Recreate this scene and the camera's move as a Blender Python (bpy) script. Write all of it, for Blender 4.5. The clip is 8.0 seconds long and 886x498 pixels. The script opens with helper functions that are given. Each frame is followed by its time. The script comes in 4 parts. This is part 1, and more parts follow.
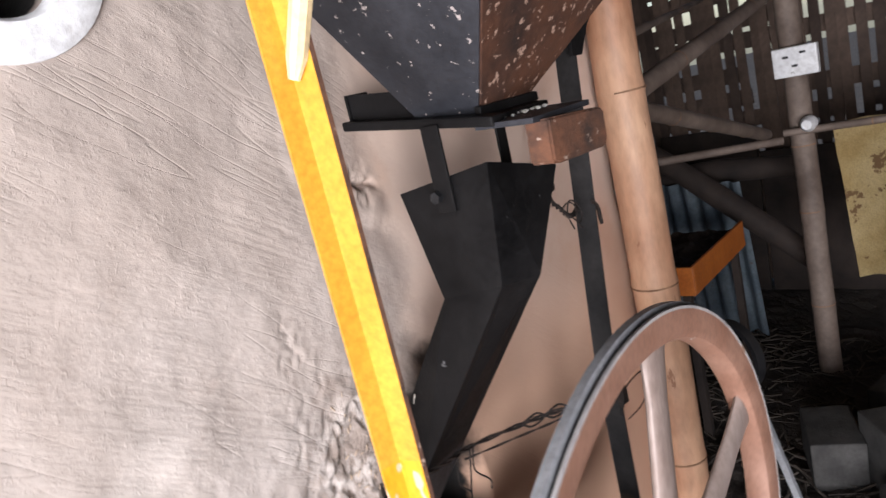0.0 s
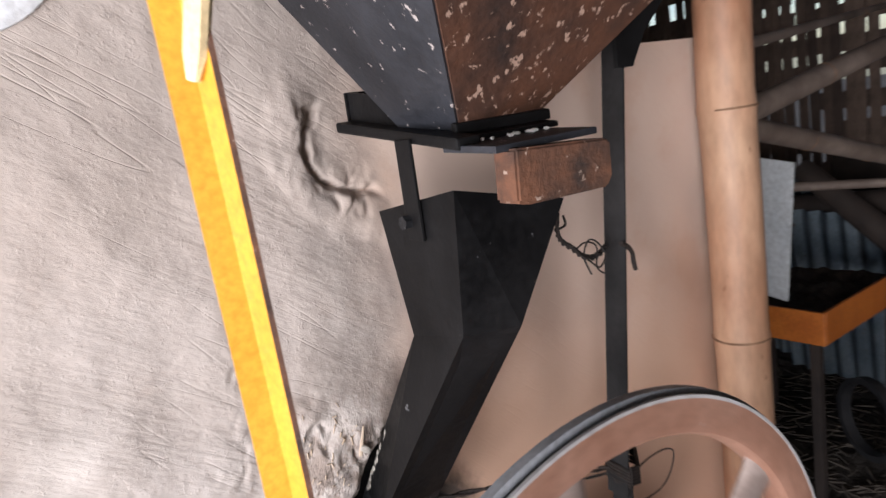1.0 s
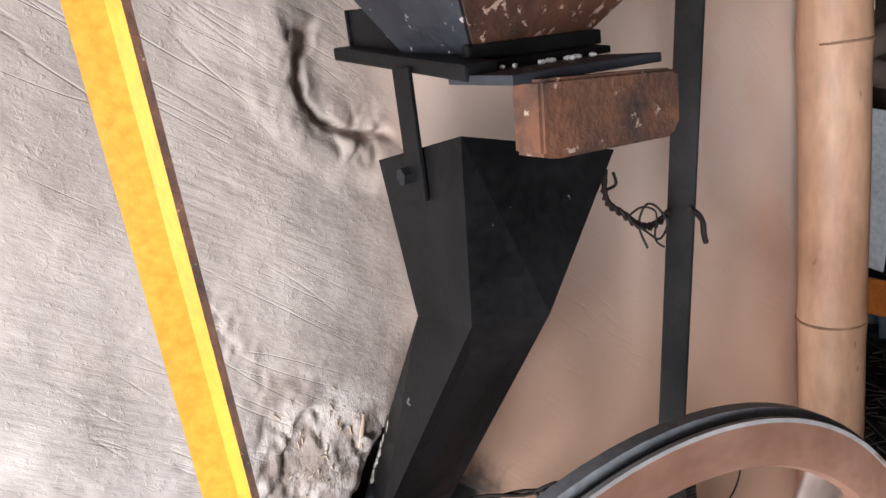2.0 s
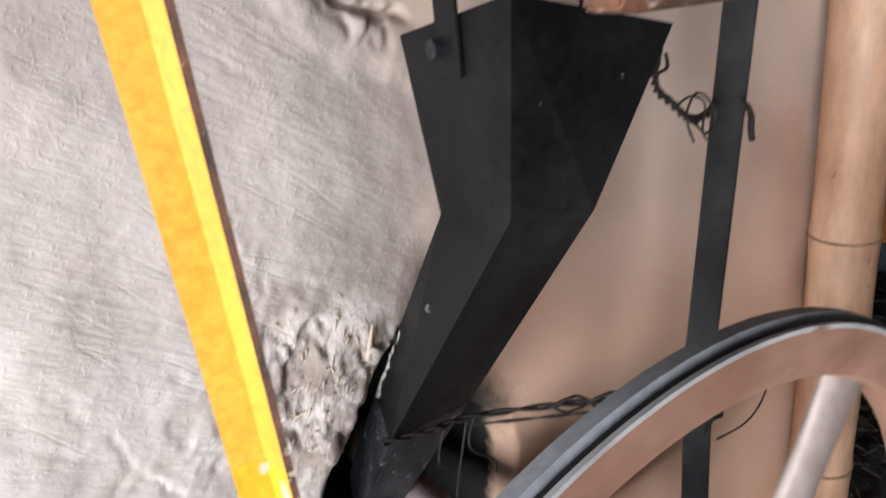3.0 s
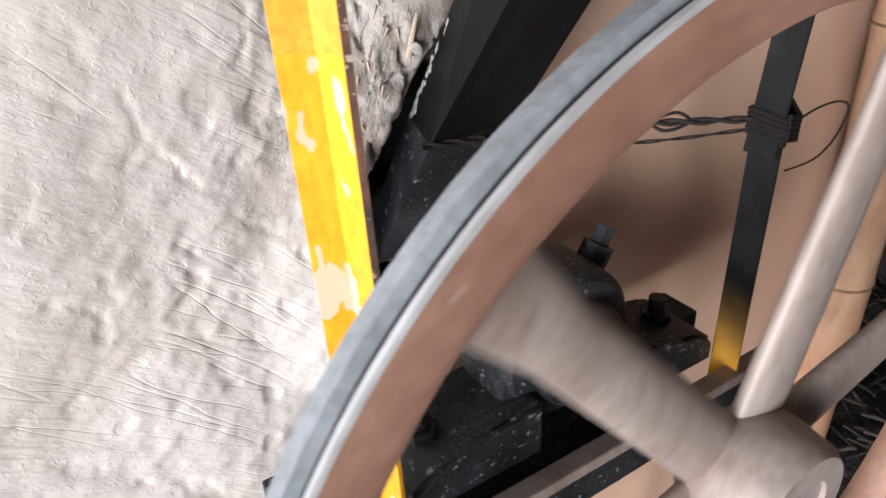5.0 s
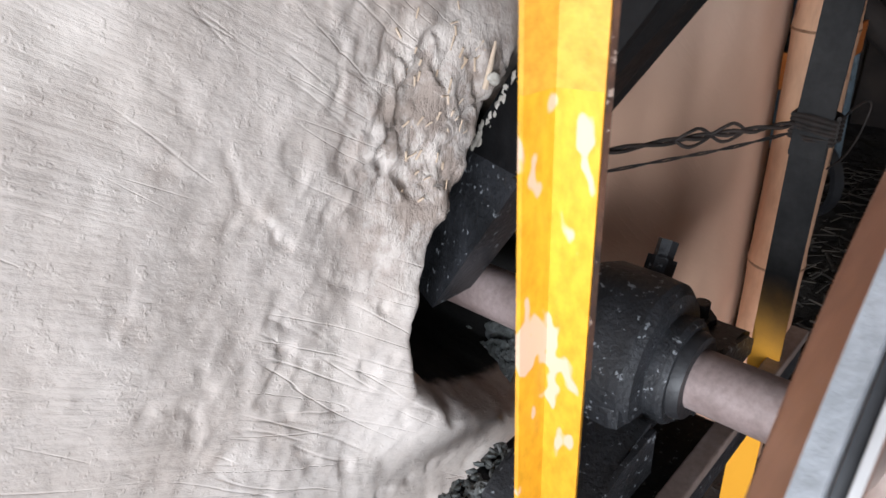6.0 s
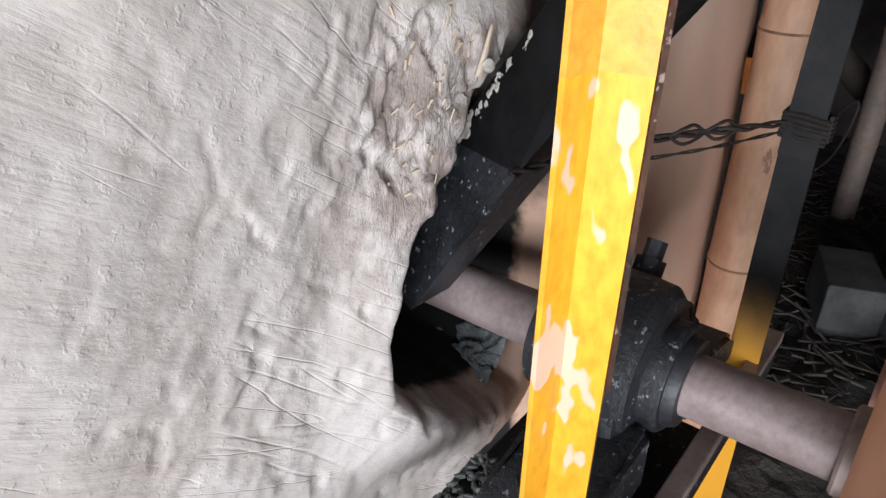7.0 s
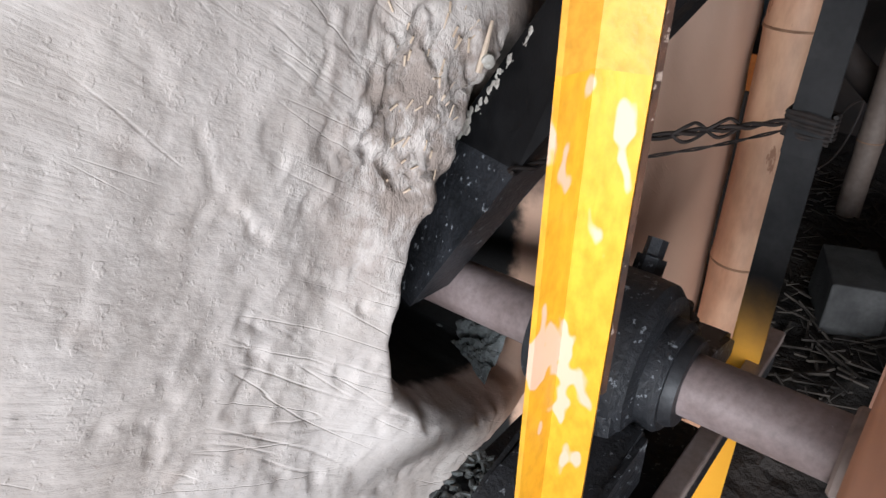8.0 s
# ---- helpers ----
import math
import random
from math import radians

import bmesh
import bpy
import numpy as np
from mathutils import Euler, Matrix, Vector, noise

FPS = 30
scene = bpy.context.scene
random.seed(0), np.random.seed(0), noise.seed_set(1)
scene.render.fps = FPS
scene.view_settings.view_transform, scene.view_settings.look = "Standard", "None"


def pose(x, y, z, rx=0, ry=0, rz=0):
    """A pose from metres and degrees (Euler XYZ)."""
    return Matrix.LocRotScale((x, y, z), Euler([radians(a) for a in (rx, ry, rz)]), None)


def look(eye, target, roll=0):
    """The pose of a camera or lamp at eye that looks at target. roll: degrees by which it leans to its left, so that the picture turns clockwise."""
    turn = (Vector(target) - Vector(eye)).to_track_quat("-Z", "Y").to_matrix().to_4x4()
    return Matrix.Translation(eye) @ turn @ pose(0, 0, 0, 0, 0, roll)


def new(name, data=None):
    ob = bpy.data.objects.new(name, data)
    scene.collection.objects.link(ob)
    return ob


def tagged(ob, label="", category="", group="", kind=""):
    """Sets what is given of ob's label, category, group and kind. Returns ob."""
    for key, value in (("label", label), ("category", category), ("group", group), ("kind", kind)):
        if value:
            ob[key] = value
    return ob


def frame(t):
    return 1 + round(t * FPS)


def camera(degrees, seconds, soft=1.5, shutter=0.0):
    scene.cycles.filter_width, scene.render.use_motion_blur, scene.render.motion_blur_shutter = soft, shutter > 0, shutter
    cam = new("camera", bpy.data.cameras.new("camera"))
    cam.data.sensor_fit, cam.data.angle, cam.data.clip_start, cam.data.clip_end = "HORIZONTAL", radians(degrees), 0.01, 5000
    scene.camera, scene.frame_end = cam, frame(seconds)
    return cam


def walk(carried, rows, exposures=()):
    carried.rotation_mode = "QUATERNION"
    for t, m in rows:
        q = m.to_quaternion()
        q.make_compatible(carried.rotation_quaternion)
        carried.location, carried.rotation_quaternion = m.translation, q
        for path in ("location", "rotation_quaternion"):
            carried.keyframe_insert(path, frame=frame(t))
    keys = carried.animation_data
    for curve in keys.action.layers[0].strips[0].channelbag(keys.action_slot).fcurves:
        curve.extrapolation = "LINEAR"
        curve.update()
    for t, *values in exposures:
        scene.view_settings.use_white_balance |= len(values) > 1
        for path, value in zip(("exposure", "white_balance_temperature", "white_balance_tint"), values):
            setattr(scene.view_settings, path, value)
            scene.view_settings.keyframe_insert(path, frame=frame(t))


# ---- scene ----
cam = camera(64.2, 8.0, 1.5, 0.4)
PATH = [
    (0, (0.1816, -0.7779, 1.4797), (1.6495, 0.5150, 1.0626), -13.33),
    (0.5, (0.2364, -0.8954, 1.4869), (1.5790, 0.5156, 1.0324), -8.28),
    (1, (0.4391, -0.8416, 1.4749), (1.5772, 0.7555, 1.0823), -8.27),
    (1.5, (0.5700, -0.7612, 1.4617), (1.5195, 0.9323, 0.9817), -8.25),
    (2.8, (0.5847, -0.6842, 1.4180), (1.5418, 0.9595, 0.7998), -6.17),
    (3, (0.5661, -0.6543, 1.4059), (1.5278, 0.9458, 0.6883), -6.43),
    (3.5, (0.5368, -0.6253, 1.3560), (1.4993, 0.9436, 0.5737), -6.61),
    (4, (0.5325, -0.6318, 1.2846), (1.4653, 0.9324, 0.4581), -5.19),
    (4.5, (0.5437, -0.6415, 1.2331), (1.3553, 0.9260, 0.2927), -4.57),
    (4.8, (0.5269, -0.6314, 1.1974), (1.3907, 0.8926, 0.2325), -2.75),
    (5, (0.4976, -0.6214, 1.2023), (1.4065, 0.8619, 0.2154), -2.86),
    (5.2, (0.4592, -0.5870, 1.2052), (1.4334, 0.8489, 0.2107), -4.56),
    (6.3, (0.3270, -0.3952, 1.2089), (1.6684, 0.7510, 0.2671), -0.78),
    (6.5, (0.3310, -0.3804, 1.2013), (1.6916, 0.7371, 0.2526), 0.00),
    (7, (0.3433, -0.3708, 1.1893), (1.7268, 0.7034, 0.2239), 0.57),
    (7.5, (0.3444, -0.3680, 1.1862), (1.7073, 0.7242, 0.2118), 0.66),
    (8, (0.3492, -0.3725, 1.1895), (1.7201, 0.7066, 0.2117), 0.83),
]
walk(cam, [(t, look(eye, target, roll)) for t, eye, target, roll in PATH], [(0, 0.36, 6500, 13), (1.5, 0.42, 6380, 11), (3.0, 0.46, 6200, 7), (4.5, 0.44, 6150, 6), (5.2, 0.40, 6250, 6), (6.3, 0.13, 6000, 6), (8, 0.10, 6000, 6)])

# ---- world and light ----
world = bpy.data.worlds.new("sky")
scene.world = world
world.use_nodes = True
wn = world.node_tree
sky = wn.nodes.new("ShaderNodeTexSky")
sky.sky_type, sky.sun_disc = "NISHITA", False
sky.sun_elevation, sky.sun_rotation = radians(50), radians(250)
wn.nodes["Background"].inputs["Strength"].default_value = 0.10
wn.links.new(sky.outputs["Color"], wn.nodes["Background"].inputs["Color"])

sun = new("sun", bpy.data.lights.new("sun", "SUN"))
sun.data.energy, sun.data.angle, sun.data.color = 2.5, radians(1), (1, 0.95, 0.86)
sun.matrix_world = look((-4, -2, 6), (0, 0, 0))

# daylight of the open side of the shed
opening = new("opening_light", bpy.data.lights.new("opening_light", "AREA"))
opening.data.shape, opening.data.size, opening.data.size_y = "RECTANGLE", 2.8, 1.5
opening.data.energy, opening.data.color = 232, (0.975, 0.965, 1.0)
opening.matrix_world = look((-2.05, -1.75, 0.80), (0.9, -0.05, 0.50))


# ---- materials ----
def material(name, colours, rough=0.8, metal=0.0, scale=6.0, fine=60.0, bump=0.25, dist=0.004, spread=(0.35, 0.65),
             fleck=None, fleck_at=0.66, fleck_scale=22.0, random_tint=0.0, stretch=(1, 1, 1), shine=0.5, grain=0.75, fleck_detail=5.0):
    """A two-scale mottled surface: colours[0] to colours[1] by broad noise, fine grain on top, and flecks with edges of their own."""
    mat = bpy.data.materials.new(name)
    mat.use_nodes = True
    nt = mat.node_tree
    n, l = nt.nodes, nt.links
    b = n["Principled BSDF"]
    co = n.new("ShaderNodeTexCoord")
    mp = n.new("ShaderNodeMapping")
    mp.inputs["Scale"].default_value = stretch
    l.new(co.outputs["Object"], mp.inputs["Vector"])

    def tex(s, detail=6.0, r=0.6):
        t = n.new("ShaderNodeTexNoise")
        t.inputs["Scale"].default_value, t.inputs["Detail"].default_value, t.inputs["Roughness"].default_value = s, detail, r
        l.new(mp.outputs["Vector"], t.inputs["Vector"])
        return t

    def mix(kind, fac, a, c):
        m = n.new("ShaderNodeMix")
        m.data_type, m.blend_type = "RGBA", kind
        for sock, val in ((m.inputs["Factor"], fac), (m.inputs["A"], a), (m.inputs["B"], c)):
            if hasattr(val, "links"):
                l.new(val, sock)
            elif isinstance(val, tuple):
                sock.default_value = (*val, 1)
            else:
                sock.default_value = val
        return m.outputs["Result"]

    def ramp(src, lo, hi, a=(0, 0, 0), c=(1, 1, 1)):
        r = n.new("ShaderNodeValToRGB")
        e = r.color_ramp.elements
        e[0].position, e[1].position, e[0].color, e[1].color = lo, hi, (*a, 1), (*c, 1)
        l.new(src, r.inputs["Fac"])
        return r.outputs["Color"]

    big, small = tex(scale), tex(fine, 4.0)
    col = ramp(big.outputs["Fac"], spread[0], spread[1], colours[0], colours[1])
    col = mix("MULTIPLY", grain, col, ramp(small.outputs["Fac"], 0.2, 0.62, (0.62, 0.6, 0.58), (1.08, 1.08, 1.08)))
    if fleck:
        f = tex(fleck_scale, fleck_detail, 0.65)
        mask = ramp(f.outputs["Fac"], fleck_at, fleck_at + 0.025)
        col = mix("MIX", mask, col, fleck)
    if random_tint:
        oi = n.new("ShaderNodeObjectInfo")
        col = mix("MULTIPLY", random_tint, col, ramp(oi.outputs["Random"], 0, 1, (0.45, 0.42, 0.4), (1.25, 1.2, 1.1)))
    l.new(col, b.inputs["Base Color"])
    b.inputs["Metallic"].default_value = metal
    b.inputs["Specular IOR Level"].default_value = shine
    rr = n.new("ShaderNodeMapRange")
    rr.inputs["To Min"].default_value, rr.inputs["To Max"].default_value = max(0.05, rough - 0.14), min(1, rough + 0.14)
    l.new(small.outputs["Fac"], rr.inputs["Value"])
    l.new(rr.outputs["Result"], b.inputs["Roughness"])
    bp = n.new("ShaderNodeBump")
    bp.inputs["Strength"].default_value, bp.inputs["Distance"].default_value = bump, dist
    l.new(small.outputs["Fac"], bp.inputs["Height"])
    l.new(bp.outputs["Normal"], b.inputs["Normal"])
    return mat




def mud_material():
    """Mud plaster: grey-beige and smeared on the furnace, plain tan towards the wall's end."""
    mat = material("mud_plaster", ((0.41, 0.355, 0.318), (0.50, 0.452, 0.42)), 0.93, scale=4.0, fine=150, bump=0.4, dist=0.0015, grain=0.22)
    nt = mat.node_tree
    n, l = nt.nodes, nt.links
    b = n["Principled BSDF"]
    co = n["Texture Coordinate"].outputs["Object"]

    def tex(s, turn=0.0, stretch=(1, 1, 1), detail=5.0, r=0.6):
        mp, t = n.new("ShaderNodeMapping"), n.new("ShaderNodeTexNoise")
        mp.vector_type = "TEXTURE"
        mp.inputs["Rotation"].default_value[1], mp.inputs["Scale"].default_value = radians(turn), [1 / v for v in stretch]
        t.inputs["Scale"].default_value, t.inputs["Detail"].default_value, t.inputs["Roughness"].default_value = s, detail, r
        l.new(co, mp.inputs["Vector"]), l.new(mp.outputs["Vector"], t.inputs["Vector"])
        return t.outputs["Fac"]

    def calc(op, a, c=0.0, d=None):
        m = n.new("ShaderNodeMath")
        m.operation = op
        for sock, v in zip(m.inputs, (a, c, d)):
            if hasattr(v, "links"):
                l.new(v, sock)
            elif v is not None:
                sock.default_value = v
        return m.outputs[0]

    def step(v, lo, hi):
        m = n.new("ShaderNodeMapRange")
        m.interpolation_type = "SMOOTHSTEP"
        m.inputs["From Min"].default_value, m.inputs["From Max"].default_value = lo, hi
        l.new(v, m.inputs["Value"])
        return m.outputs["Result"]

    def mix(fac, a, colour):
        m = n.new("ShaderNodeMix")
        m.data_type = "RGBA"
        l.new(fac, m.inputs["Factor"]), l.new(a, m.inputs["A"])
        m.inputs["B"].default_value = (*colour, 1)
        return m.outputs["Result"]

    xyz = n.new("ShaderNodeSeparateXYZ")
    l.new(co, xyz.inputs[0])
    wob = calc("MULTIPLY_ADD", tex(6), 0.16, xyz.outputs["X"])
    tan = step(wob, 0.93, 1.10)
    base_col = b.inputs["Base Color"].links[0].from_socket
    col = mix(calc("MULTIPLY", step(tex(7.0, 20), 0.52, 0.66), 0.55), base_col, (0.59, 0.535, 0.49))
    col = mix(calc("MULTIPLY", step(tex(11.0), 0.56, 0.70), 0.5), col, (0.39, 0.32, 0.275))
    upper = step(calc("MULTIPLY_ADD", tex(3.2, 15), 0.35, xyz.outputs["Z"]), 1.22, 1.58)
    col = mix(calc("MULTIPLY", upper, 0.75), col, (0.43, 0.36, 0.315))
    # tan plaster, coloured brighter and warmer to make up for weak bounce light
    col = mix(calc("MULTIPLY", tan, 0.85), col, (0.70, 0.53, 0.43))
    ruddy = calc("SUBTRACT", 1.0, step(calc("MULTIPLY_ADD", tex(4.0, 70), 0.3, xyz.outputs["Z"]), 1.02, 1.42))
    col = mix(calc("MULTIPLY", calc("MULTIPLY", tan, ruddy), 0.8), col, (0.62, 0.375, 0.25))
    col = mix(calc("MULTIPLY", calc("MULTIPLY", tan, step(tex(5.0), 0.5, 0.68)), 0.5), col, (0.58, 0.36, 0.25))
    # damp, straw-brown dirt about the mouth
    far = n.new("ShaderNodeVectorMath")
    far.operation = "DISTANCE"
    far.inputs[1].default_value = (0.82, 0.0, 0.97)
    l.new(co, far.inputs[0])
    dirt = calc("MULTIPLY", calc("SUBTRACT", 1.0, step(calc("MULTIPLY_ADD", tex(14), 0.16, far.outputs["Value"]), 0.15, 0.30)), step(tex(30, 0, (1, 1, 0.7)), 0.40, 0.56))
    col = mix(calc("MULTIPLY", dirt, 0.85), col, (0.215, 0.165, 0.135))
    # soot licking up behind the chute
    lick = n.new("ShaderNodeVectorMath")
    lick.operation = "DISTANCE"
    lick.inputs[1].default_value = (0.945, 0.0, 1.04)
    l.new(co, lick.inputs[0])
    col = mix(calc("MULTIPLY", calc("SUBTRACT", 1.0, step(calc("MULTIPLY_ADD", tex(18), 0.07, lick.outputs["Value"]), 0.075, 0.115)), 0.93), col, (0.03, 0.026, 0.023))
    # mouth's inner right edge painted near black in place of shade
    rim = n.new("ShaderNodeVectorMath")
    rim.operation = "DISTANCE"
    rim.inputs[1].default_value = (0.965, 0.02, 0.865)
    l.new(co, rim.inputs[0])
    col = mix(calc("MULTIPLY", calc("SUBTRACT", 1.0, step(calc("MULTIPLY_ADD", tex(22), 0.06, rim.outputs["Value"]), 0.075, 0.125)), 0.93), col, (0.028, 0.024, 0.022))
    # furnace inside near black by depth: soot, plus the mouth's shade painted in
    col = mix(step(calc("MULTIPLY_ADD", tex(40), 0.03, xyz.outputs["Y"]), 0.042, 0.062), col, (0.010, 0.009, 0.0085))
    l.new(col, b.inputs["Base Color"])
    # trowel scratches, lumps and grains
    sparse = calc("MULTIPLY", step(tex(3.5), 0.45, 0.60), calc("SUBTRACT", 1.0, calc("MULTIPLY", tan, 0.75)))
    line = calc("SUBTRACT", 1.0, step(calc("ABSOLUTE", calc("SUBTRACT", tex(2.6, 46, (1.0, 1.0, 11), 1.5, 0.5), 0.5)), 0.0, 0.016))
    arc = calc("SUBTRACT", 1.0, step(calc("ABSOLUTE", calc("SUBTRACT", tex(2.0, 37, (1.0, 1.0, 14), 1.0, 0.45), 0.5)), 0.0, 0.010))
    height = calc("MULTIPLY", calc("MULTIPLY", calc("ADD", line, arc), sparse), -0.0006)
    height = calc("ADD", height, calc("MULTIPLY", tex(24, 32, (0.85, 1, 1.3), 6.0, 0.6), calc("SUBTRACT", 0.0026, calc("MULTIPLY", tan, 0.0023))))
    swept = calc("MULTIPLY", step(tex(4.5, 10), 0.44, 0.60), calc("SUBTRACT", 0.0019, calc("MULTIPLY", tan, 0.0016)))
    height = calc("ADD", height, calc("MULTIPLY", tex(9, 34, (0.8, 1.0, 12), 4.0, 0.55), swept))
    gritty = calc("SUBTRACT", 1.0, step(calc("MULTIPLY_ADD", tex(12), 0.20, far.outputs["Value"]), 0.14, 0.29))
    height = calc("ADD", height, calc("MULTIPLY", calc("MULTIPLY", tex(85, 12, (1.7, 1, 0.55), 6.0, 0.7), gritty), 0.0065))
    crumbs = calc("MULTIPLY", step(tex(130, 0, (1, 1, 1), 2.0), 0.58, 0.70), calc("SUBTRACT", 1.0, calc("MULTIPLY", tan, 0.8)))
    height = calc("ADD", height, calc("MULTIPLY", crumbs, 0.0003))
    height = calc("ADD", height, calc("MULTIPLY", tex(150, 34, (0.6, 1, 1.2), 5.0, 0.68), calc("SUBTRACT", 0.0007, calc("MULTIPLY", tan, 0.0004))))
    bp = n["Bump"]
    bp.inputs["Strength"].default_value, bp.inputs["Distance"].default_value = 0.85, 1.0
    l.new(height, bp.inputs["Height"])
    return mat


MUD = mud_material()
WHITEWASH = material("whitewash", ((0.74, 0.76, 0.78), (0.82, 0.83, 0.84)), 0.85, scale=9, fine=70)
YELLOW = material("yellow_paint", ((0.64, 0.29, 0.014), (0.75, 0.37, 0.022)), 0.36, scale=7, fine=120, bump=0.08,
                  fleck=(0.66, 0.43, 0.30), fleck_at=0.58, fleck_scale=34, stretch=(1, 1, 0.5), fleck_detail=2.2)
YELLOW_CLEAN = material("yellow_paint_clean", ((0.62, 0.29, 0.030), (0.72, 0.36, 0.045)), 0.34, scale=5, fine=120, bump=0.08,
                        fleck=(0.20, 0.09, 0.03), fleck_at=0.71, fleck_scale=30)
SPOKE = material("brown_grey_spoke_paint", ((0.185, 0.13, 0.108), (0.35, 0.285, 0.255)), 0.5, 0.1, scale=8, fine=110, bump=0.12,
                 fleck=(0.42, 0.40, 0.38), fleck_at=0.74, fleck_scale=14, stretch=(1, 1, 0.4))


def sooted_leg():
    """Yellow paint burnt black above, fading through brown near z = 0.78."""
    mat = material("sooted_yellow_paint", ((0.009, 0.009, 0.0095), (0.024, 0.023, 0.023)), 0.55, shine=0.15, scale=9, fine=120, bump=0.15,
                   fleck=(0.20, 0.19, 0.18), fleck_at=0.73, fleck_scale=60)
    nt = mat.node_tree
    n, l = nt.nodes, nt.links
    b = n["Principled BSDF"]
    xyz, add, rng, cr, m = (n.new("ShaderNode" + k) for k in ("SeparateXYZ", "Math", "MapRange", "ValToRGB", "Mix"))
    l.new(n["Texture Coordinate"].outputs["Object"], xyz.inputs[0])
    add.operation = "MULTIPLY_ADD"
    add.inputs[1].default_value = 0.10
    l.new(n["Noise Texture"].outputs["Fac"], add.inputs[0]), l.new(xyz.outputs["Z"], add.inputs[2])
    rng.inputs["From Min"].default_value, rng.inputs["From Max"].default_value = 0.705, 0.825
    l.new(add.outputs[0], rng.inputs["Value"])
    e = cr.color_ramp.elements
    e[0].color, e[1].color = (0.72, 0.34, 0.03, 1), (0.10, 0.085, 0.065, 1)
    l.new(rng.outputs["Result"], cr.inputs["Fac"])
    m.data_type = "RGBA"
    old = b.inputs["Base Color"].links[0].from_socket
    pw = n.new("ShaderNodeMath")
    pw.operation = "POWER"
    pw.inputs[1].default_value = 1.6
    l.new(rng.outputs["Result"], pw.inputs[0]), l.new(pw.outputs[0], m.inputs["Factor"])
    l.new(cr.outputs["Color"], m.inputs["A"]), l.new(old, m.inputs["B"])
    l.new(m.outputs["Result"], b.inputs["Base Color"])
    return mat


SOOTED_LEG = sooted_leg()
CREAM = material("cream_primer", ((0.78, 0.58, 0.30), (0.84, 0.68, 0.42)), 0.5, scale=8, fine=90)
BLACK_STEEL = material("blackened_sheet_steel", ((0.003, 0.003, 0.0034), (0.011, 0.0107, 0.0112)), 0.5, 0.0, shine=0.16, scale=7, fine=110, bump=0.12,
                       fleck=(0.15, 0.15, 0.155), fleck_at=0.705, fleck_scale=34)
HOPPER_STEEL = material("dull_sheet_steel", ((0.016, 0.0175, 0.022), (0.042, 0.044, 0.052)), 0.48, 0.1, shine=0.35, scale=6, fine=110, bump=0.15,
                        fleck=(0.40, 0.35, 0.33), fleck_at=0.635, fleck_scale=66)
RUSTY_STEEL = material("rusty_sheet_steel", ((0.014, 0.012, 0.012), (0.10, 0.040, 0.021)), 0.66, 0.05, scale=8, fine=120, bump=0.3,
                       fleck=(0.38, 0.25, 0.19), fleck_at=0.60, fleck_scale=70)
RUST = material("rust_brown", ((0.030, 0.019, 0.015), (0.14, 0.058, 0.030)), 0.8, 0.05, scale=20, fine=150, bump=0.4,
                fleck=(0.33, 0.24, 0.19), fleck_at=0.635, fleck_scale=75)
IRON = material("sooty_cast_iron", ((0.007, 0.0075, 0.0085), (0.026, 0.027, 0.031)), 0.5, 0.0, shine=0.4, scale=14, fine=160, bump=0.5,
                fleck=(0.20, 0.21, 0.225), fleck_at=0.625, fleck_scale=120)
SHAFT_STEEL = material("worn_shaft_steel", ((0.19, 0.14, 0.13), (0.31, 0.245, 0.235)), 0.48, 0.1, scale=12, fine=140, bump=0.12,
                       fleck=(0.46, 0.43, 0.42), fleck_at=0.70, fleck_scale=40)
WHEEL_BROWN = material("brown_wheel_paint", ((0.25, 0.125, 0.083), (0.34, 0.19, 0.135)), 0.55, 0.1, scale=9, fine=110, bump=0.12,
                       fleck=(0.42, 0.34, 0.30), fleck_at=0.69, fleck_scale=25)
WHEEL_GREY = material("grey_wheel_paint", ((0.34, 0.33, 0.33), (0.48, 0.47, 0.47)), 0.55, 0.1, scale=9, fine=110, bump=0.12,
                      fleck=(0.22, 0.15, 0.11), fleck_at=0.64, fleck_scale=20)
BELT_GREY = material("worn_rubber_belt", ((0.19, 0.20, 0.215), (0.27, 0.28, 0.30)), 0.6, scale=16, fine=130, bump=0.2)
RUBBER = material("black_rubber", ((0.012, 0.012, 0.014), (0.02, 0.02, 0.022)), 0.5, scale=16, fine=120)
BAMBOO = material("dry_bamboo", ((0.40, 0.195, 0.11), (0.58, 0.37, 0.24)), 0.55, scale=6, fine=45, bump=0.15,
                  fleck=(0.27, 0.13, 0.07), fleck_at=0.63, fleck_scale=22, stretch=(1, 1, 0.35))
# far poles, coloured darker for the dim back of the shed
BAMBOO_DULL = material("weathered_bamboo", ((0.095, 0.068, 0.054), (0.20, 0.155, 0.128)), 0.7, scale=5, fine=45, bump=0.2)
NODE_DARK = material("bamboo_node", ((0.17, 0.09, 0.05), (0.30, 0.17, 0.10)), 0.75, scale=30, fine=90)
SLAT = material("brown_bamboo_slat", ((0.06, 0.042, 0.034), (0.135, 0.095, 0.078)), 0.85, scale=5, fine=50, random_tint=0.8)
WIRE = material("rusty_wire", ((0.012, 0.010, 0.009), (0.035, 0.024, 0.02)), 0.7, 0.4, scale=40, fine=200)
RICE = material("rice_grain", ((0.78, 0.76, 0.72), (0.85, 0.84, 0.82)), 0.6, scale=60, fine=200)
ASH = material("grey_husk_ash", ((0.10, 0.11, 0.105), (0.24, 0.25, 0.245)), 0.95, scale=30, fine=160, bump=0.6,
               fleck=(0.45, 0.45, 0.43), fleck_at=0.64, fleck_scale=120)
